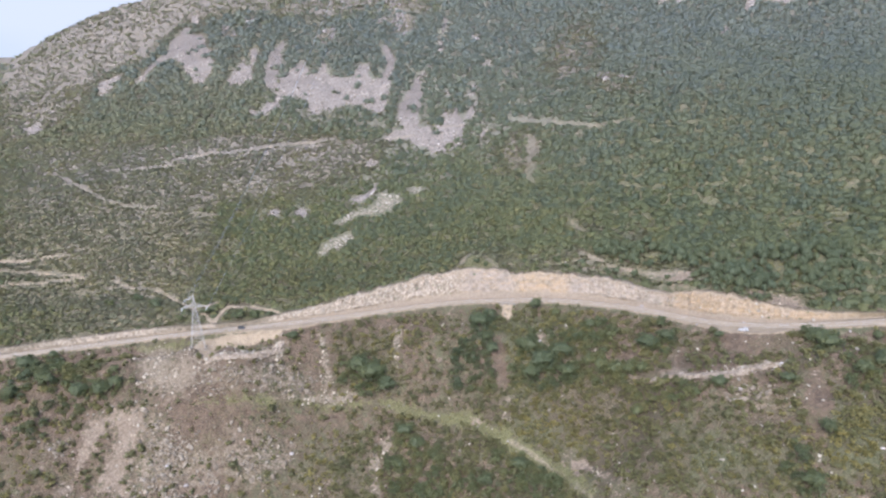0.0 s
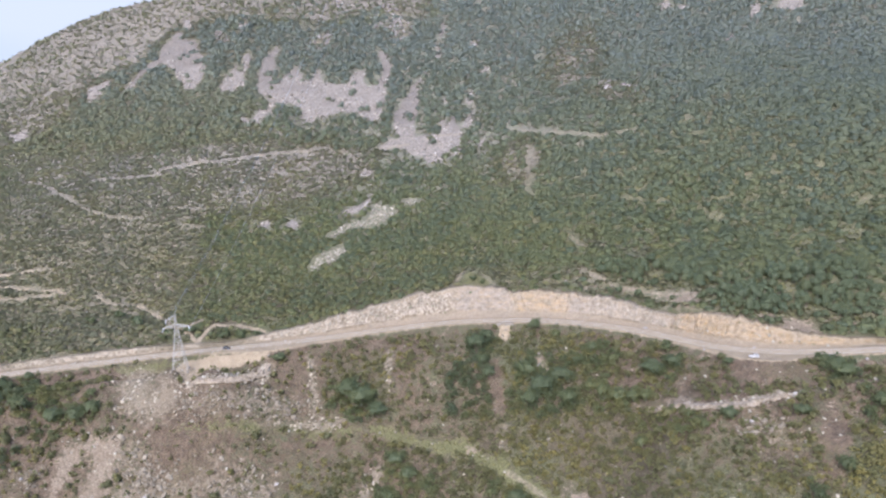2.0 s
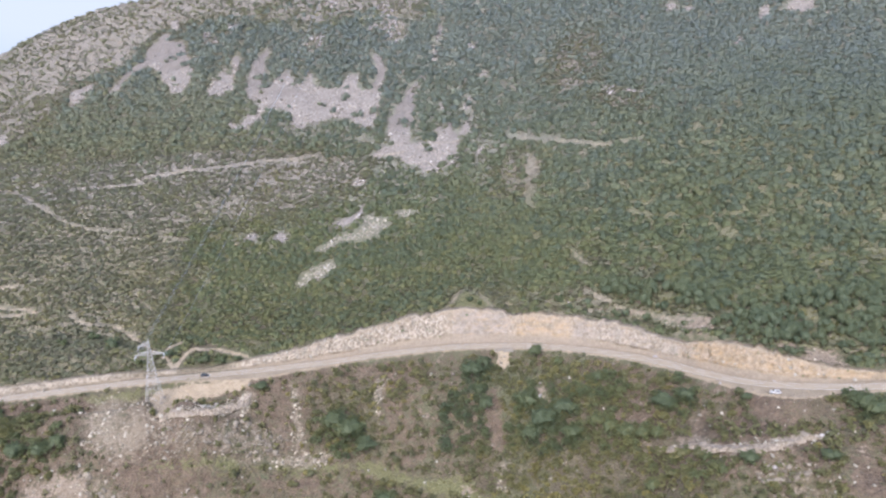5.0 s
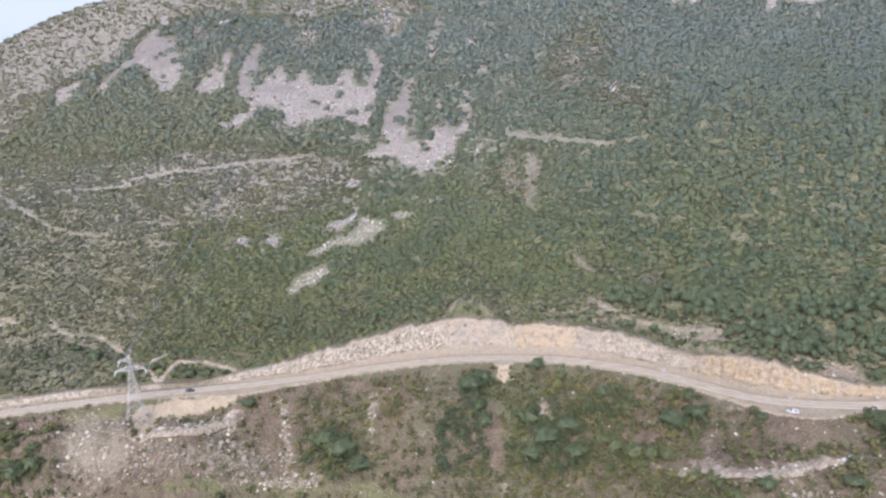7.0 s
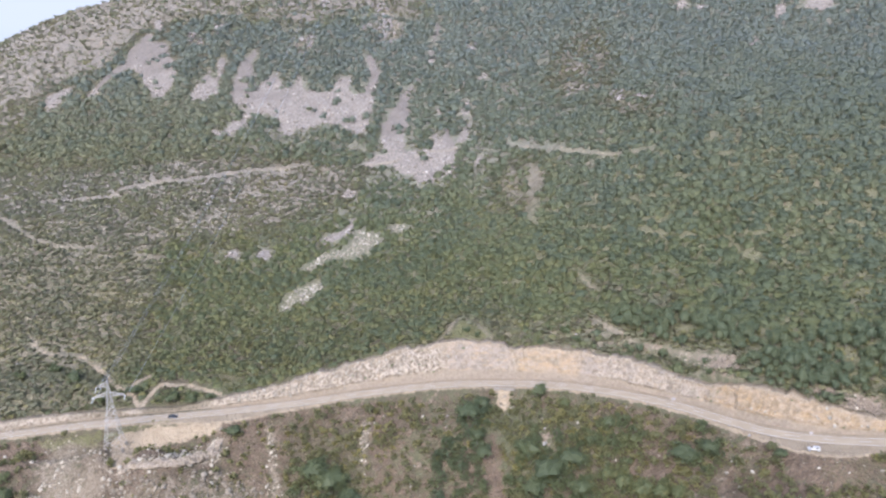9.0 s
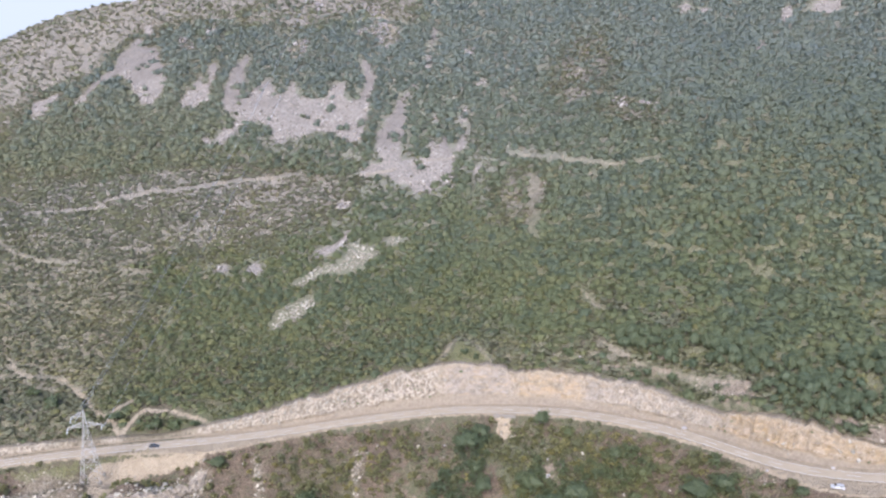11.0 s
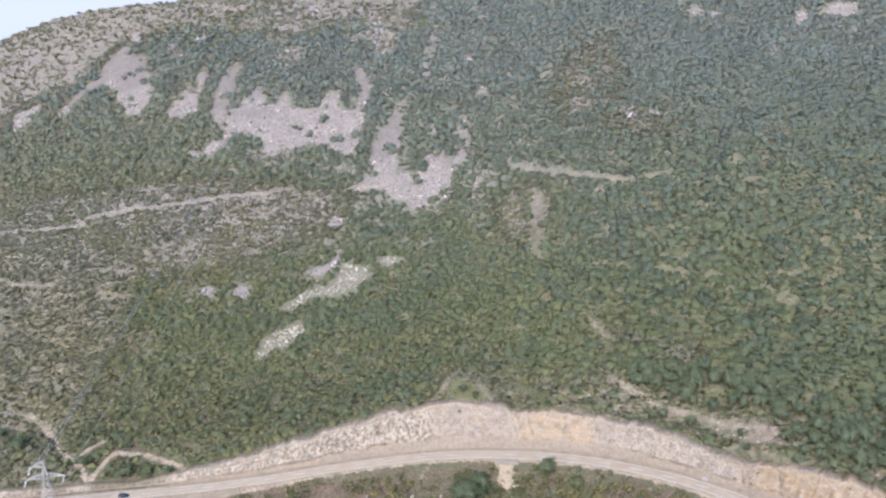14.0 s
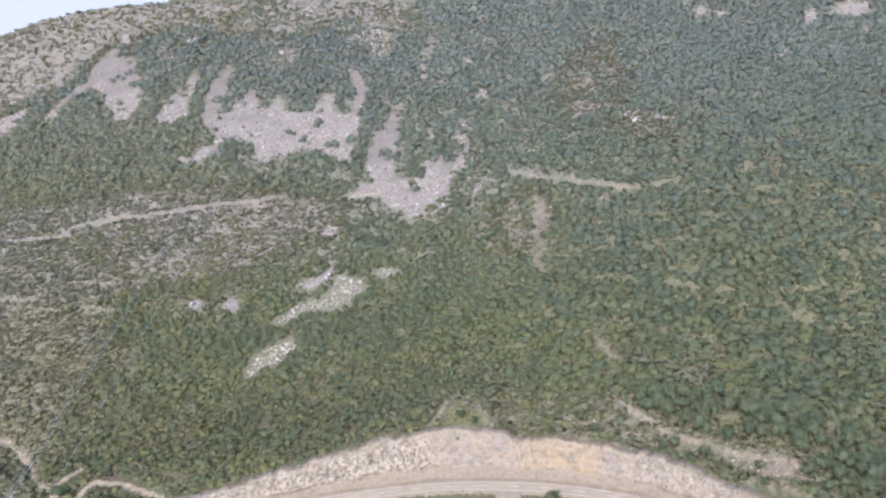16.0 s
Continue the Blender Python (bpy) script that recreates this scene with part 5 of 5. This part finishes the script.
rock_ledge(((-161, -38), (-154, -36), (-146, -36), (-136, -33), (-130, -27), (-124, -20), (-122, -14)), 3.2, 90, "pale broken limestone step below the gravel lay-by")
rock_ledge(((55, -69), (64, -78), (71, -91), (80, -97), (90, -99), (102, -96), (111, -95)), 2.0, 97, "long low limestone ledge along the old terrace")


# ---- things ----
def part(name, bm, material, parent, label=""):
    me = bpy.data.meshes.new(name)
    bm.to_mesh(me)
    bm.free()
    me.materials.append(material)
    o = new(name, me)
    o.parent = parent
    return tagged(o, label) if label else o


def thing(name, m, label, category, group=""):
    o = new(name)
    o.empty_display_size = 0.5
    o.matrix_basis = m
    return tagged(o, label, category, group)


def tube(bm, pts, radii, sides=6):
    """A tapering tube along points."""
    rings = []
    for k, (p, r) in enumerate(zip(pts, radii)):
        a = Vector(pts[min(k + 1, len(pts) - 1)]) - Vector(pts[max(k - 1, 0)])
        side = a.cross(Vector((0.31, 0.77, 0.2))).normalized()
        up = a.cross(side).normalized()
        rings.append([bm.verts.new(Vector(p) + (side * math.cos(6.2832 * q / sides) + up * math.sin(6.2832 * q / sides)) * r) for q in range(sides)])
    for a, b in zip(rings, rings[1:]):
        for q in range(sides):
            bm.faces.new((a[q], a[(q + 1) % sides], b[(q + 1) % sides], b[q]))
    bm.faces.new(rings[-1])
    bm.faces.new(rings[0][::-1])


def bar(bm, a, b, w):
    """A square steel bar between two points."""
    tube(bm, (a, b), (w * 0.72, w * 0.72), 4)


def leafy(name, seed, leaves, size, lift, material, parent, lobes=8, flat=0.8, tint=0.4, rise=1.3):
    v, f, n = crown(seed, leaves, size, flat, lobes, 2, 0.4, rise, (0.26, 0.48))
    me = mesh_from(name, v + (0, 0, lift), f, material)
    rs = np.random.RandomState(seed)
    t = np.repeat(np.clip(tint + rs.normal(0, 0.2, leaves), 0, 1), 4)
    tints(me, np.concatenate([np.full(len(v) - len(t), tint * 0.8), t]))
    outward(me, n)
    o = new(name, me)
    o.parent = parent
    return o


def tree(seed, label, group, tint, leaves=None):
    """A broad low tree, radius about one metre: scaled where it stands."""
    rs = np.random.RandomState(seed)
    t = thing("tree", Matrix(), label, "tree", group)
    bm = bmesh.new()
    tube(bm, ((0, 0, -0.35), (0.02, 0.01, 0.15), (0.05, 0.0, 0.5), (0.04, 0.03, 0.85)), (0.1, 0.075, 0.055, 0.03))
    for k in range(5):
        a = k * 1.256 + rs.uniform(-0.4, 0.4)
        z = 0.15 + 0.08 * k
        tube(bm, ((0.03, 0, z), (0.25 * math.cos(a), 0.25 * math.sin(a), z + 0.22), (0.55 * math.cos(a), 0.55 * math.sin(a), z + 0.5)), (0.045, 0.03, 0.012), 5)
    part("trunk", bm, M_BARK, t)
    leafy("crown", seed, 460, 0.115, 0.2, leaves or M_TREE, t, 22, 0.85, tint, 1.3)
    return t


def bush(seed, label, group, tint, leaves=None):
    rs = np.random.RandomState(seed)
    t = thing("bush", Matrix(), label, "bush", group)
    bm = bmesh.new()
    for k in range(5):
        a = k * 1.256 + rs.uniform(-0.4, 0.4)
        tube(bm, ((0, 0, -0.3), (0.18 * math.cos(a), 0.18 * math.sin(a), 0.25), (0.5 * math.cos(a), 0.5 * math.sin(a), 0.65)), (0.05, 0.035, 0.012), 5)
    part("stems", bm, M_BARK, t)
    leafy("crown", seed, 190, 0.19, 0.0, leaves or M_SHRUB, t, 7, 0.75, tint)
    return t


def stand(makers, places, seed, high=1.0):
    """Put copies of the grown plants at places (x, y, radius)."""
    rs = np.random.RandomState(seed)
    first = {}
    for k, (x, y, r) in enumerate(places):
        m = pose(x, y, float(land(np.array([x]), np.array([y]))[0]), 0, 0, rs.uniform(0, 360)) @ Matrix.Diagonal((r, r * rs.uniform(0.85, 1.1), r * rs.uniform(0.85, 1.15) * high, 1))
        p = makers[k % len(makers)]
        if p.name in first:
            copy_thing(p, m)
        else:
            first[p.name] = (p, m)
    for p, m in first.values():      # the grown one itself takes its first place
        p.matrix_basis = m


TREES = (
    (-17, -11, 5.0), (-11, -6, 4.1), (-83, -26, 6.1), (-75, -30, 7.0), (-68, -34, 4.8), (-118, -14, 3.5),
    (14, -7, 3.8), (6, -30, 5.1), (14, -39, 5.9), (23, -38, 5.3), (7, -43, 5.0), (25, -48, 4.7),
    (64, -54, 4.9), (72, -56, 3.5), (131, -83, 5.1), (135, -86, 5.1), (129, -80, 3.1), (91, -72, 2.5),
    (40, -29, 3.3), (136, -112, 4.1), (144, -110, 3.8), (106, -108, 3.4), (113, -131, 3.8), (101, -143, 4.5),
)
TREES_LOW = (
    (-264, -16, 5.0), (-251, -10, 3.2), (-241, -37, 5.2), (-224, -40, 4.6), (-212, -42, 4.8), (-205, -40, 3.9),
    (-58, -53, 4.1), (-52, -59, 4.3), (-61, -65, 4.0), (-11, -28, 3.9), (-14, -23, 3.3), (-258, -42, 4.4),
    (-3, -78, 3.9), (-20, -82, 3.6), (157, -85, 2.6), (80, -101, 3.1),
)
TREES_PALE = ((47, -57, 4.6), (41, -52, 4.1), (52, -62, 4.0), (36, -47, 3.6), (57, -66, 3.4), (51, -82, 3.6), (71, -100, 2.6), (25, -14, 2.8))
BUSHES = (
    (-125, -48, 3.0), (-100, -45, 2.7), (63, -82, 3.8), (67, -88, 3.2), (-23, -40, 3.0), (-35, -38, 2.7),
    (-144, -24, 2.3), (-157, -16, 2.4), (-155, -25, 2.2), (-130, -22, 2.0), (-120, -21, 2.1), (-51, -29, 2.4), (-43, -30, 2.4), (51, -31, 2.7), (-163, -35, 2.8), (-243, -50, 3.8), (-185, -64, 2.8), (121, -130, 2.1),
)
ROADSIDE = (
    (-175, 25, 3.4), (-154, 16, 4.1), (-146, 15, 3.8), (-136, 14, 2.3), (83, -22, 2.1), (-191, 21, 3.1),
    (-214, 42, 4.2), (-228, 52, 4.0), (-243, 47, 3.8), (-15, 31, 2.3), (-10, 28, 2.0), (31, 23, 3.1),
    (36, 17, 2.5), (19, 19, 1.9), (52, 5, 2.2), (84, -14, 1.6), (122, -52, 2.2),
)
stand([tree(60 + k, "dark green broad-crowned tree on the slope below the road", "trees below the road", 0.15 + 0.1 * k) for k in range(4)], TREES, 1, 1.05)
stand([tree(70 + k, "dark green low tree on the dry bank", "trees on the bank", 0.25 + 0.1 * k) for k in range(3)], TREES_LOW, 2, 1.05)
stand([tree(80 + k, "light grey-green tree among brown grass", "pale trees", 0.7 + 0.1 * k) for k in range(2)], TREES_PALE, 3, 1.05)
stand([bush(90 + k, "rounded olive-green bush in dry grass", "bushes below the road", 0.35 + 0.15 * k) for k in range(3)], BUSHES, 4, 1.0)
stand([bush(95 + k, "dense green bush beside the tracks above the road", "bushes above the road", 0.2 + 0.15 * k, M_TREE) for k in range(3)], ROADSIDE, 5, 1.0)

SINGLE.sort(key=lambda q: q[1])
for k in range(4):
    stand([tree(120 + 3 * k + j, "rounded mid-green tree above the road cutting", "trees above the cutting", 0.2 + 0.17 * k, M_OAK) for j in range(2)],
          [(a, b, r * 0.74) for a, b, r, c in SINGLE if int(min(c, 0.999) * 4) == k], 20 + k, 1.4)

# more single bushes over the steep bank
_rs = np.random.RandomState(51)
_bx, _by = spread(_rs, -290, 175, -150, -8, 8.8)
_d, _, _ = from_road(_bx, _by)
_ok = clear(_bx, _by) & (_d < -9) & (field(RUBBLE, _bx, _by, 4.0) < 0.3) & (_rs.rand(len(_bx)) < 0.25 + 0.6 * (rough_noise(_bx, _by, 26, 14) > 0.5)) & ~((_bx < -95) & (_bx > -195) & (_by > -60))
stand([bush(110 + k, "green and yellowish bush on the steep bank", "bushes on the bank", 0.2 + 0.14 * k) for k in range(5)], [(float(a), float(b), float(_rs.uniform(1.5, 3.0))) for a, b in zip(_bx[_ok], _by[_ok])], 6, 1.0)

# boulders that stand out singly
BOULDERS = (
    (17, 41, 1.2), (25, 26, 0.7), (36, 21, 1.1), (7, 23, 0.7), (56, 2, 0.9), (-26, -8, 0.9), (15, -21, 1.0), (85, -14, 0.8),
    (-115, 31, 1.6), (-173, 73, 1.2), (-251, 59, 1.6), (-176, -10, 1.1), (14, -27, 1.9), (131, -119, 2.2), (127, -141, 1.5),
    (55, -101, 0.8), (-114, -58, 1.5), (-66, -41, 0.9), (-51, -46, 0.9), (88, -104, 1.6), (93, -107, 1.3), (86, -97, 1.3),
    (95, -98, 1.3), (110, -94, 1.4), (133, -104, 1.1), (-229, -64, 1.6), (-171, -69, 2.2), (-162, -73, 1.9), (85, -59, 1.0), (147, -80, 1.4),
    (107.5, -59.4, 1.0), (-98, 13.5, 1.3), (-92, 14, 1.2), (68.5, -22, 1.7),
)
_shapes = [mesh_from("boulder", *stone(200 + k, 1, 0.2), M_BOULDER) for k in range(6)]
for k, (x, y, r) in enumerate(BOULDERS):
    o = new("boulder", _shapes[k % 6])
    r *= 0.72
    o.matrix_basis = pose(x, y, float(land(np.array([x]), np.array([y]))[0]) - 0.12 * r, 0, 0, k * 47) @ Matrix.Diagonal((r, r, r * 0.9, 1))
    tagged(o, "pale angular limestone boulder half sunk in the slope", "boulder", "boulders")


# ---- pylon ----
def pylon(x, y, z):
    t = thing("pylon", pose(x, y, z, 0, 0, 12), "galvanised steel lattice pylon beside the road", "pylon")
    H, waist = 29.6, 20.4

    def half(h):
        return 3.6 + (0.95 - 3.6) * h / waist if h < waist else 0.95 + (0.12 - 0.95) * (h - waist) / (H - waist)

    corners = ((-1, -1), (1, -1), (1, 1), (-1, 1))
    levels = (-1.5, 4.0, 8.2, 11.8, 14.8, 17.5, 20.0, 22.2, 24.1, 26.0, 27.2, 28.4, H)
    for cx, cy in corners:
        bm = bmesh.new()
        for a, b in zip(levels, levels[1:]):
            bar(bm, (cx * half(a), cy * half(a), a), (cx * half(b), cy * half(b), b), 0.14)
        leg = part("leg", bm, M_STEEL, t)
        bm = bmesh.new()
        bmesh.ops.create_cube(bm, size=1.0, matrix=Matrix.Translation((cx * half(-1.5), cy * half(-1.5), -1.1)) @ Matrix.Diagonal((1.1, 1.1, 1.6, 1)))
        bmesh.ops.bevel(bm, geom=bm.edges[:], offset=0.08, segments=1, affect="EDGES")
        part("footing", bm, M_CONCRETE, leg, "weathered concrete footing")
    for (ax, ay), (bx, by) in zip(corners, corners[1:] + corners[:1]):
        bm = bmesh.new()
        for a, b in zip(levels, levels[1:-1]):
            p, q = half(a), half(b)
            bar(bm, (ax * p, ay * p, a), (bx * q, by * q, b), 0.085)
            bar(bm, (bx * p, by * p, a), (ax * q, ay * q, b), 0.085)
            bar(bm, (ax * q, ay * q, b), (bx * q, by * q, b), 0.085)
        part("bracing", bm, M_STEEL, t)

    def arm(h, reach, name="crossarm"):
        bm = bmesh.new()
        s = 1 if reach > 0 else -1
        w = half(h)
        tip = (reach, 0, h + 0.1)
        n = max(3, int(abs(reach) / 1.3))
        for cy in (-1, 1):
            low, high = (s * w, cy * w, h), (s * half(h + 1.9), cy * half(h + 1.9), h + 1.9)
            bar(bm, low, tip, 0.15), bar(bm, high, tip, 0.15)
            for k in range(1, n):
                a, b = Vector(low).lerp(tip, k / n), Vector(high).lerp(tip, k / n)
                c = Vector(high).lerp(tip, (k - 1) / n)
                bar(bm, a, b, 0.09), bar(bm, a, c, 0.09)
                if cy == 1:
                    bar(bm, a, (a.x, -a.y, a.z), 0.09)
        a = part(name, bm, M_STEEL, t)
        for end in (-1.0, 1.0):
            bm = bmesh.new()
            for k in range(10):
                p = Vector((reach - s * 0.1, end * (0.15 + 0.22 * k), h - 0.05 - 0.16 * k))
                bmesh.ops.create_cone(bm, cap_ends=True, segments=8, radius1=0.15, radius2=0.08, depth=0.12, matrix=Matrix.Translation(p) @ Euler((end * -0.9, 0, 0)).to_matrix().to_4x4())
            tube(bm, ((reach - s * 0.1, 0, h), (reach - s * 0.1, end * 2.3, h - 1.65)), (0.05, 0.05), 5)
            part("insulator_string", bm, M_INSULATOR, a, "white porcelain insulator string")

    arm(22.2, 6.5)
    arm(22.2, -6.5)
    arm(26.6, -4.7)
    return t


PYLON = (-169.5, -15.0, -9.0)
pylon(*PYLON)


def cable(a, b, sag, label):
    cu = bpy.data.curves.new("power_cable", "CURVE")
    cu.dimensions, cu.bevel_depth, cu.bevel_resolution = "3D", 0.045, 1
    sp = cu.splines.new("POLY")
    n = 60
    sp.points.add(n - 1)
    for k in range(n):
        u = k / (n - 1)
        p = Vector(a).lerp(b, u)
        sp.points[k].co = (p.x, p.y, p.z - 4 * sag * u * (1 - u), 1)
    cu.materials.append(M_CABLE)
    tagged(new("power_cable", cu), label, "cable", "power cables")


_turn = pose(*PYLON, 0, 0, 12)
for (ox, oz), (ex, ez) in zip(((6.4, 20.6), (-6.4, 20.6), (-4.6, 25.0)), ((8, 0), (-8, 0), (-6, 6))):
    cable(_turn @ Vector((ox, 2.2, oz)), Vector((-118 + ex, 540, 330 + ez)), 18, "thin aluminium power cable strung up the mountainside")


# ---- cars ----
def car(m, paint, label):
    """A small hatchback, 4.1 m long, nose towards +x."""
    t = thing("car", m, label, "car")
    outline = ((-2.02, 0.35), (-2.05, 0.75), (-1.95, 1.0), (-1.72, 1.42), (-1.2, 1.5), (-0.2, 1.5), (0.35, 1.4), (1.0, 0.98), (1.75, 0.85), (2.02, 0.68), (2.05, 0.35))
    bm = bmesh.new()
    rows = []
    for y in (-0.84, -0.78, 0.78, 0.84):
        k = 1.0 if abs(y) < 0.8 else 0.965
        rows.append([bm.verts.new((px * k, y * (0.86 if pz > 1.1 else 1.0), 0.3 + (pz - 0.3) * (1 if k == 1 else 0.97))) for px, pz in outline])
    for a, b in zip(rows, rows[1:]):
        for i in range(len(outline) - 1):
            bm.faces.new((a[i], b[i], b[i + 1], a[i + 1]))
        bm.faces.new((a[-1], b[-1], b[0], a[0]))
    bm.faces.new(rows[0]), bm.faces.new(rows[-1][::-1])
    bmesh.ops.recalc_face_normals(bm, faces=bm.faces[:])
    body = part("body", bm, paint, t)

    def pane(name, pts, parent=body):
        bm = bmesh.new()
        bm.faces.new([bm.verts.new(p) for p in pts])
        bmesh.ops.solidify(bm, geom=bm.faces[:], thickness=0.015)
        part(name, bm, M_GLASS, parent, "dark tinted glass")

    pane("windscreen", ((0.40, -0.66, 1.40), (0.40, 0.66, 1.40), (1.0, 0.74, 1.01), (1.0, -0.74, 1.01)))
    pane("rear_window", ((-1.74, -0.62, 1.43), (-1.74, 0.62, 1.43), (-1.99, 0.7, 1.02), (-1.99, -0.7, 1.02)))
    for s in (-1, 1):
        pane("side_window", ((-1.6, s * 0.79, 1.02), (-1.45, s * 0.745, 1.38), (-0.45, s * 0.74, 1.42), (-0.45, s * 0.80, 1.02)))
        pane("side_window", ((-0.35, s * 0.80, 1.02), (-0.35, s * 0.74, 1.42), (0.25, s * 0.745, 1.36), (0.8, s * 0.8, 1.02)))
        for name, px, mat in (("headlight", 1.98, M_LAMP), ("tail_light", -2.0, M_RED)):
            bm = bmesh.new()
            bmesh.ops.create_cube(bm, size=1.0, matrix=Matrix.Translation((px, s * 0.62, 0.74)) @ Matrix.Diagonal((0.12, 0.3, 0.13, 1)))
            bmesh.ops.bevel(bm, geom=bm.edges[:], offset=0.02, segments=1, affect="EDGES")
            part(name, bm, mat, t)
        for px in (-1.28, 1.28):
            bm = bmesh.new()
            bmesh.ops.create_cone(bm, cap_ends=True, segments=20, radius1=0.31, radius2=0.31, depth=0.2, matrix=Matrix.Translation((px, s * 0.76, 0.31)) @ Euler((math.pi / 2, 0, 0)).to_matrix().to_4x4())
            bmesh.ops.bevel(bm, geom=bm.edges[:], offset=0.03, segments=1, affect="EDGES")
            wheel = part("wheel", bm, M_TYRE, t)
            bm = bmesh.new()
            bmesh.ops.create_cone(bm, cap_ends=True, segments=12, radius1=0.2, radius2=0.17, depth=0.03, matrix=Matrix.Translation((px, s * 0.872, 0.31)) @ Euler((s * -math.pi / 2, 0, 0)).to_matrix().to_4x4())
            part("rim", bm, M_RIM, wheel)
    return t


def on_road(x, side, turn=0):
    k = int(np.argmin(np.abs(ROAD[:, 0] - x)))
    p = ROAD[k] + ROAD_SIDE[k] * side
    return pose(p[0], p[1], ROAD_Z[k] + 0.17 - 0.02 * abs(side), 0, 0, math.degrees(math.atan2(_tan[k, 1], _tan[k, 0])) + turn)


car(on_road(-150, -1.7), M_DARK_CAR, "dark hatchback driving along the asphalt road")
car(pose(101.5, -73.6, float(land(np.array([101.5]), np.array([-73.6]))[0]) + 0.02, 0, 0, 158), M_WHITE_CAR, "white hatchback parked on the gravel lay-by")


# ---- road markings, kerb stones of the culvert ----
def stripe(name, offset, width, k0, k1, parent):
    me = bpy.data.meshes.new(name)
    bm = bmesh.new()
    prev = None
    for k in range(k0, k1 + 1):
        row = []
        for o in (offset - width / 2, offset + width / 2):
            p = ROAD[k] + ROAD_SIDE[k] * o
            row.append(bm.verts.new((p[0], p[1], ROAD_Z[k] + 0.166 - 0.02 * abs(o))))
        if prev:
            bm.faces.new((prev[0], row[0], row[1], prev[1]))
        prev = row
    return part(name, bm, M_PAINT, parent)


_k = [k for k in range(len(ROAD)) if -300 < ROAD[k, 0] < 190]
for k in range(_k[0], _k[-1] - 3, 8):
    stripe("lane_dash", 0.0, 0.22, k, k + 3, road)
for side in (-2.95, 2.95):
    stripe("edge_line", side, 0.18, _k[0], _k[-1], road)


def headwall():
    t = thing("culvert_headwall", on_road(0.5, -5.7), "pale concrete culvert headwall under the road edge", "headwall")
    bm = bmesh.new()
    for sx, wide in ((-1, 2.6), (1, 5.0)):
        bmesh.ops.create_cube(bm, size=1.0, matrix=Matrix.Translation((sx * (0.85 + wide / 2), 0, -1.0)) @ Matrix.Diagonal((wide, 0.5, 2.0, 1)))
    bmesh.ops.create_cube(bm, size=1.0, matrix=Matrix.Translation((0, 0, -0.35)) @ Matrix.Diagonal((1.8, 0.5, 0.7, 1)))
    part("wall", bm, M_CONCRETE, t)
    bm = bmesh.new()
    bmesh.ops.create_cube(bm, size=1.0, matrix=Matrix.Translation((1.2, 0.02, 0.02)) @ Matrix.Diagonal((9.4, 0.6, 0.14, 1)))
    bmesh.ops.bevel(bm, geom=bm.edges[:], offset=0.03, segments=1, affect="EDGES")
    part("coping", bm, M_CONCRETE, t)


headwall()


# ---- far distance: the hazy range beyond the valley ----
def far_range():
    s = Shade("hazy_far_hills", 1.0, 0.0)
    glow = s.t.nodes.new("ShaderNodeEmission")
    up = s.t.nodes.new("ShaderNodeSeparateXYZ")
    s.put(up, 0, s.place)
    # haze and pale sky are put into this glowing colour, paler towards the top
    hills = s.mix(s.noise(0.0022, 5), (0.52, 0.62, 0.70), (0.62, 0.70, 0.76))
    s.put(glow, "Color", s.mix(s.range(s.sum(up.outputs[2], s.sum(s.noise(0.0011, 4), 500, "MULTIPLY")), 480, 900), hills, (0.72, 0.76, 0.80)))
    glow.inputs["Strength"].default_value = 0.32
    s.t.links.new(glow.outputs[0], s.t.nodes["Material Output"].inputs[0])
    a = np.radians(np.arange(80, 181, 1.0))
    top = 330 + 230 * rough_noise(np.degrees(a), a * 0, 14, 61) + 80 * rough_noise(np.degrees(a), a * 0, 4, 62)
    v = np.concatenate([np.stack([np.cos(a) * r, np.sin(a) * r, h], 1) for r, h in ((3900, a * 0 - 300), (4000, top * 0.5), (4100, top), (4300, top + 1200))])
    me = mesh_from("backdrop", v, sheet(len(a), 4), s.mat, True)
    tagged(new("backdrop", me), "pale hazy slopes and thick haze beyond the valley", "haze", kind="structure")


far_range()
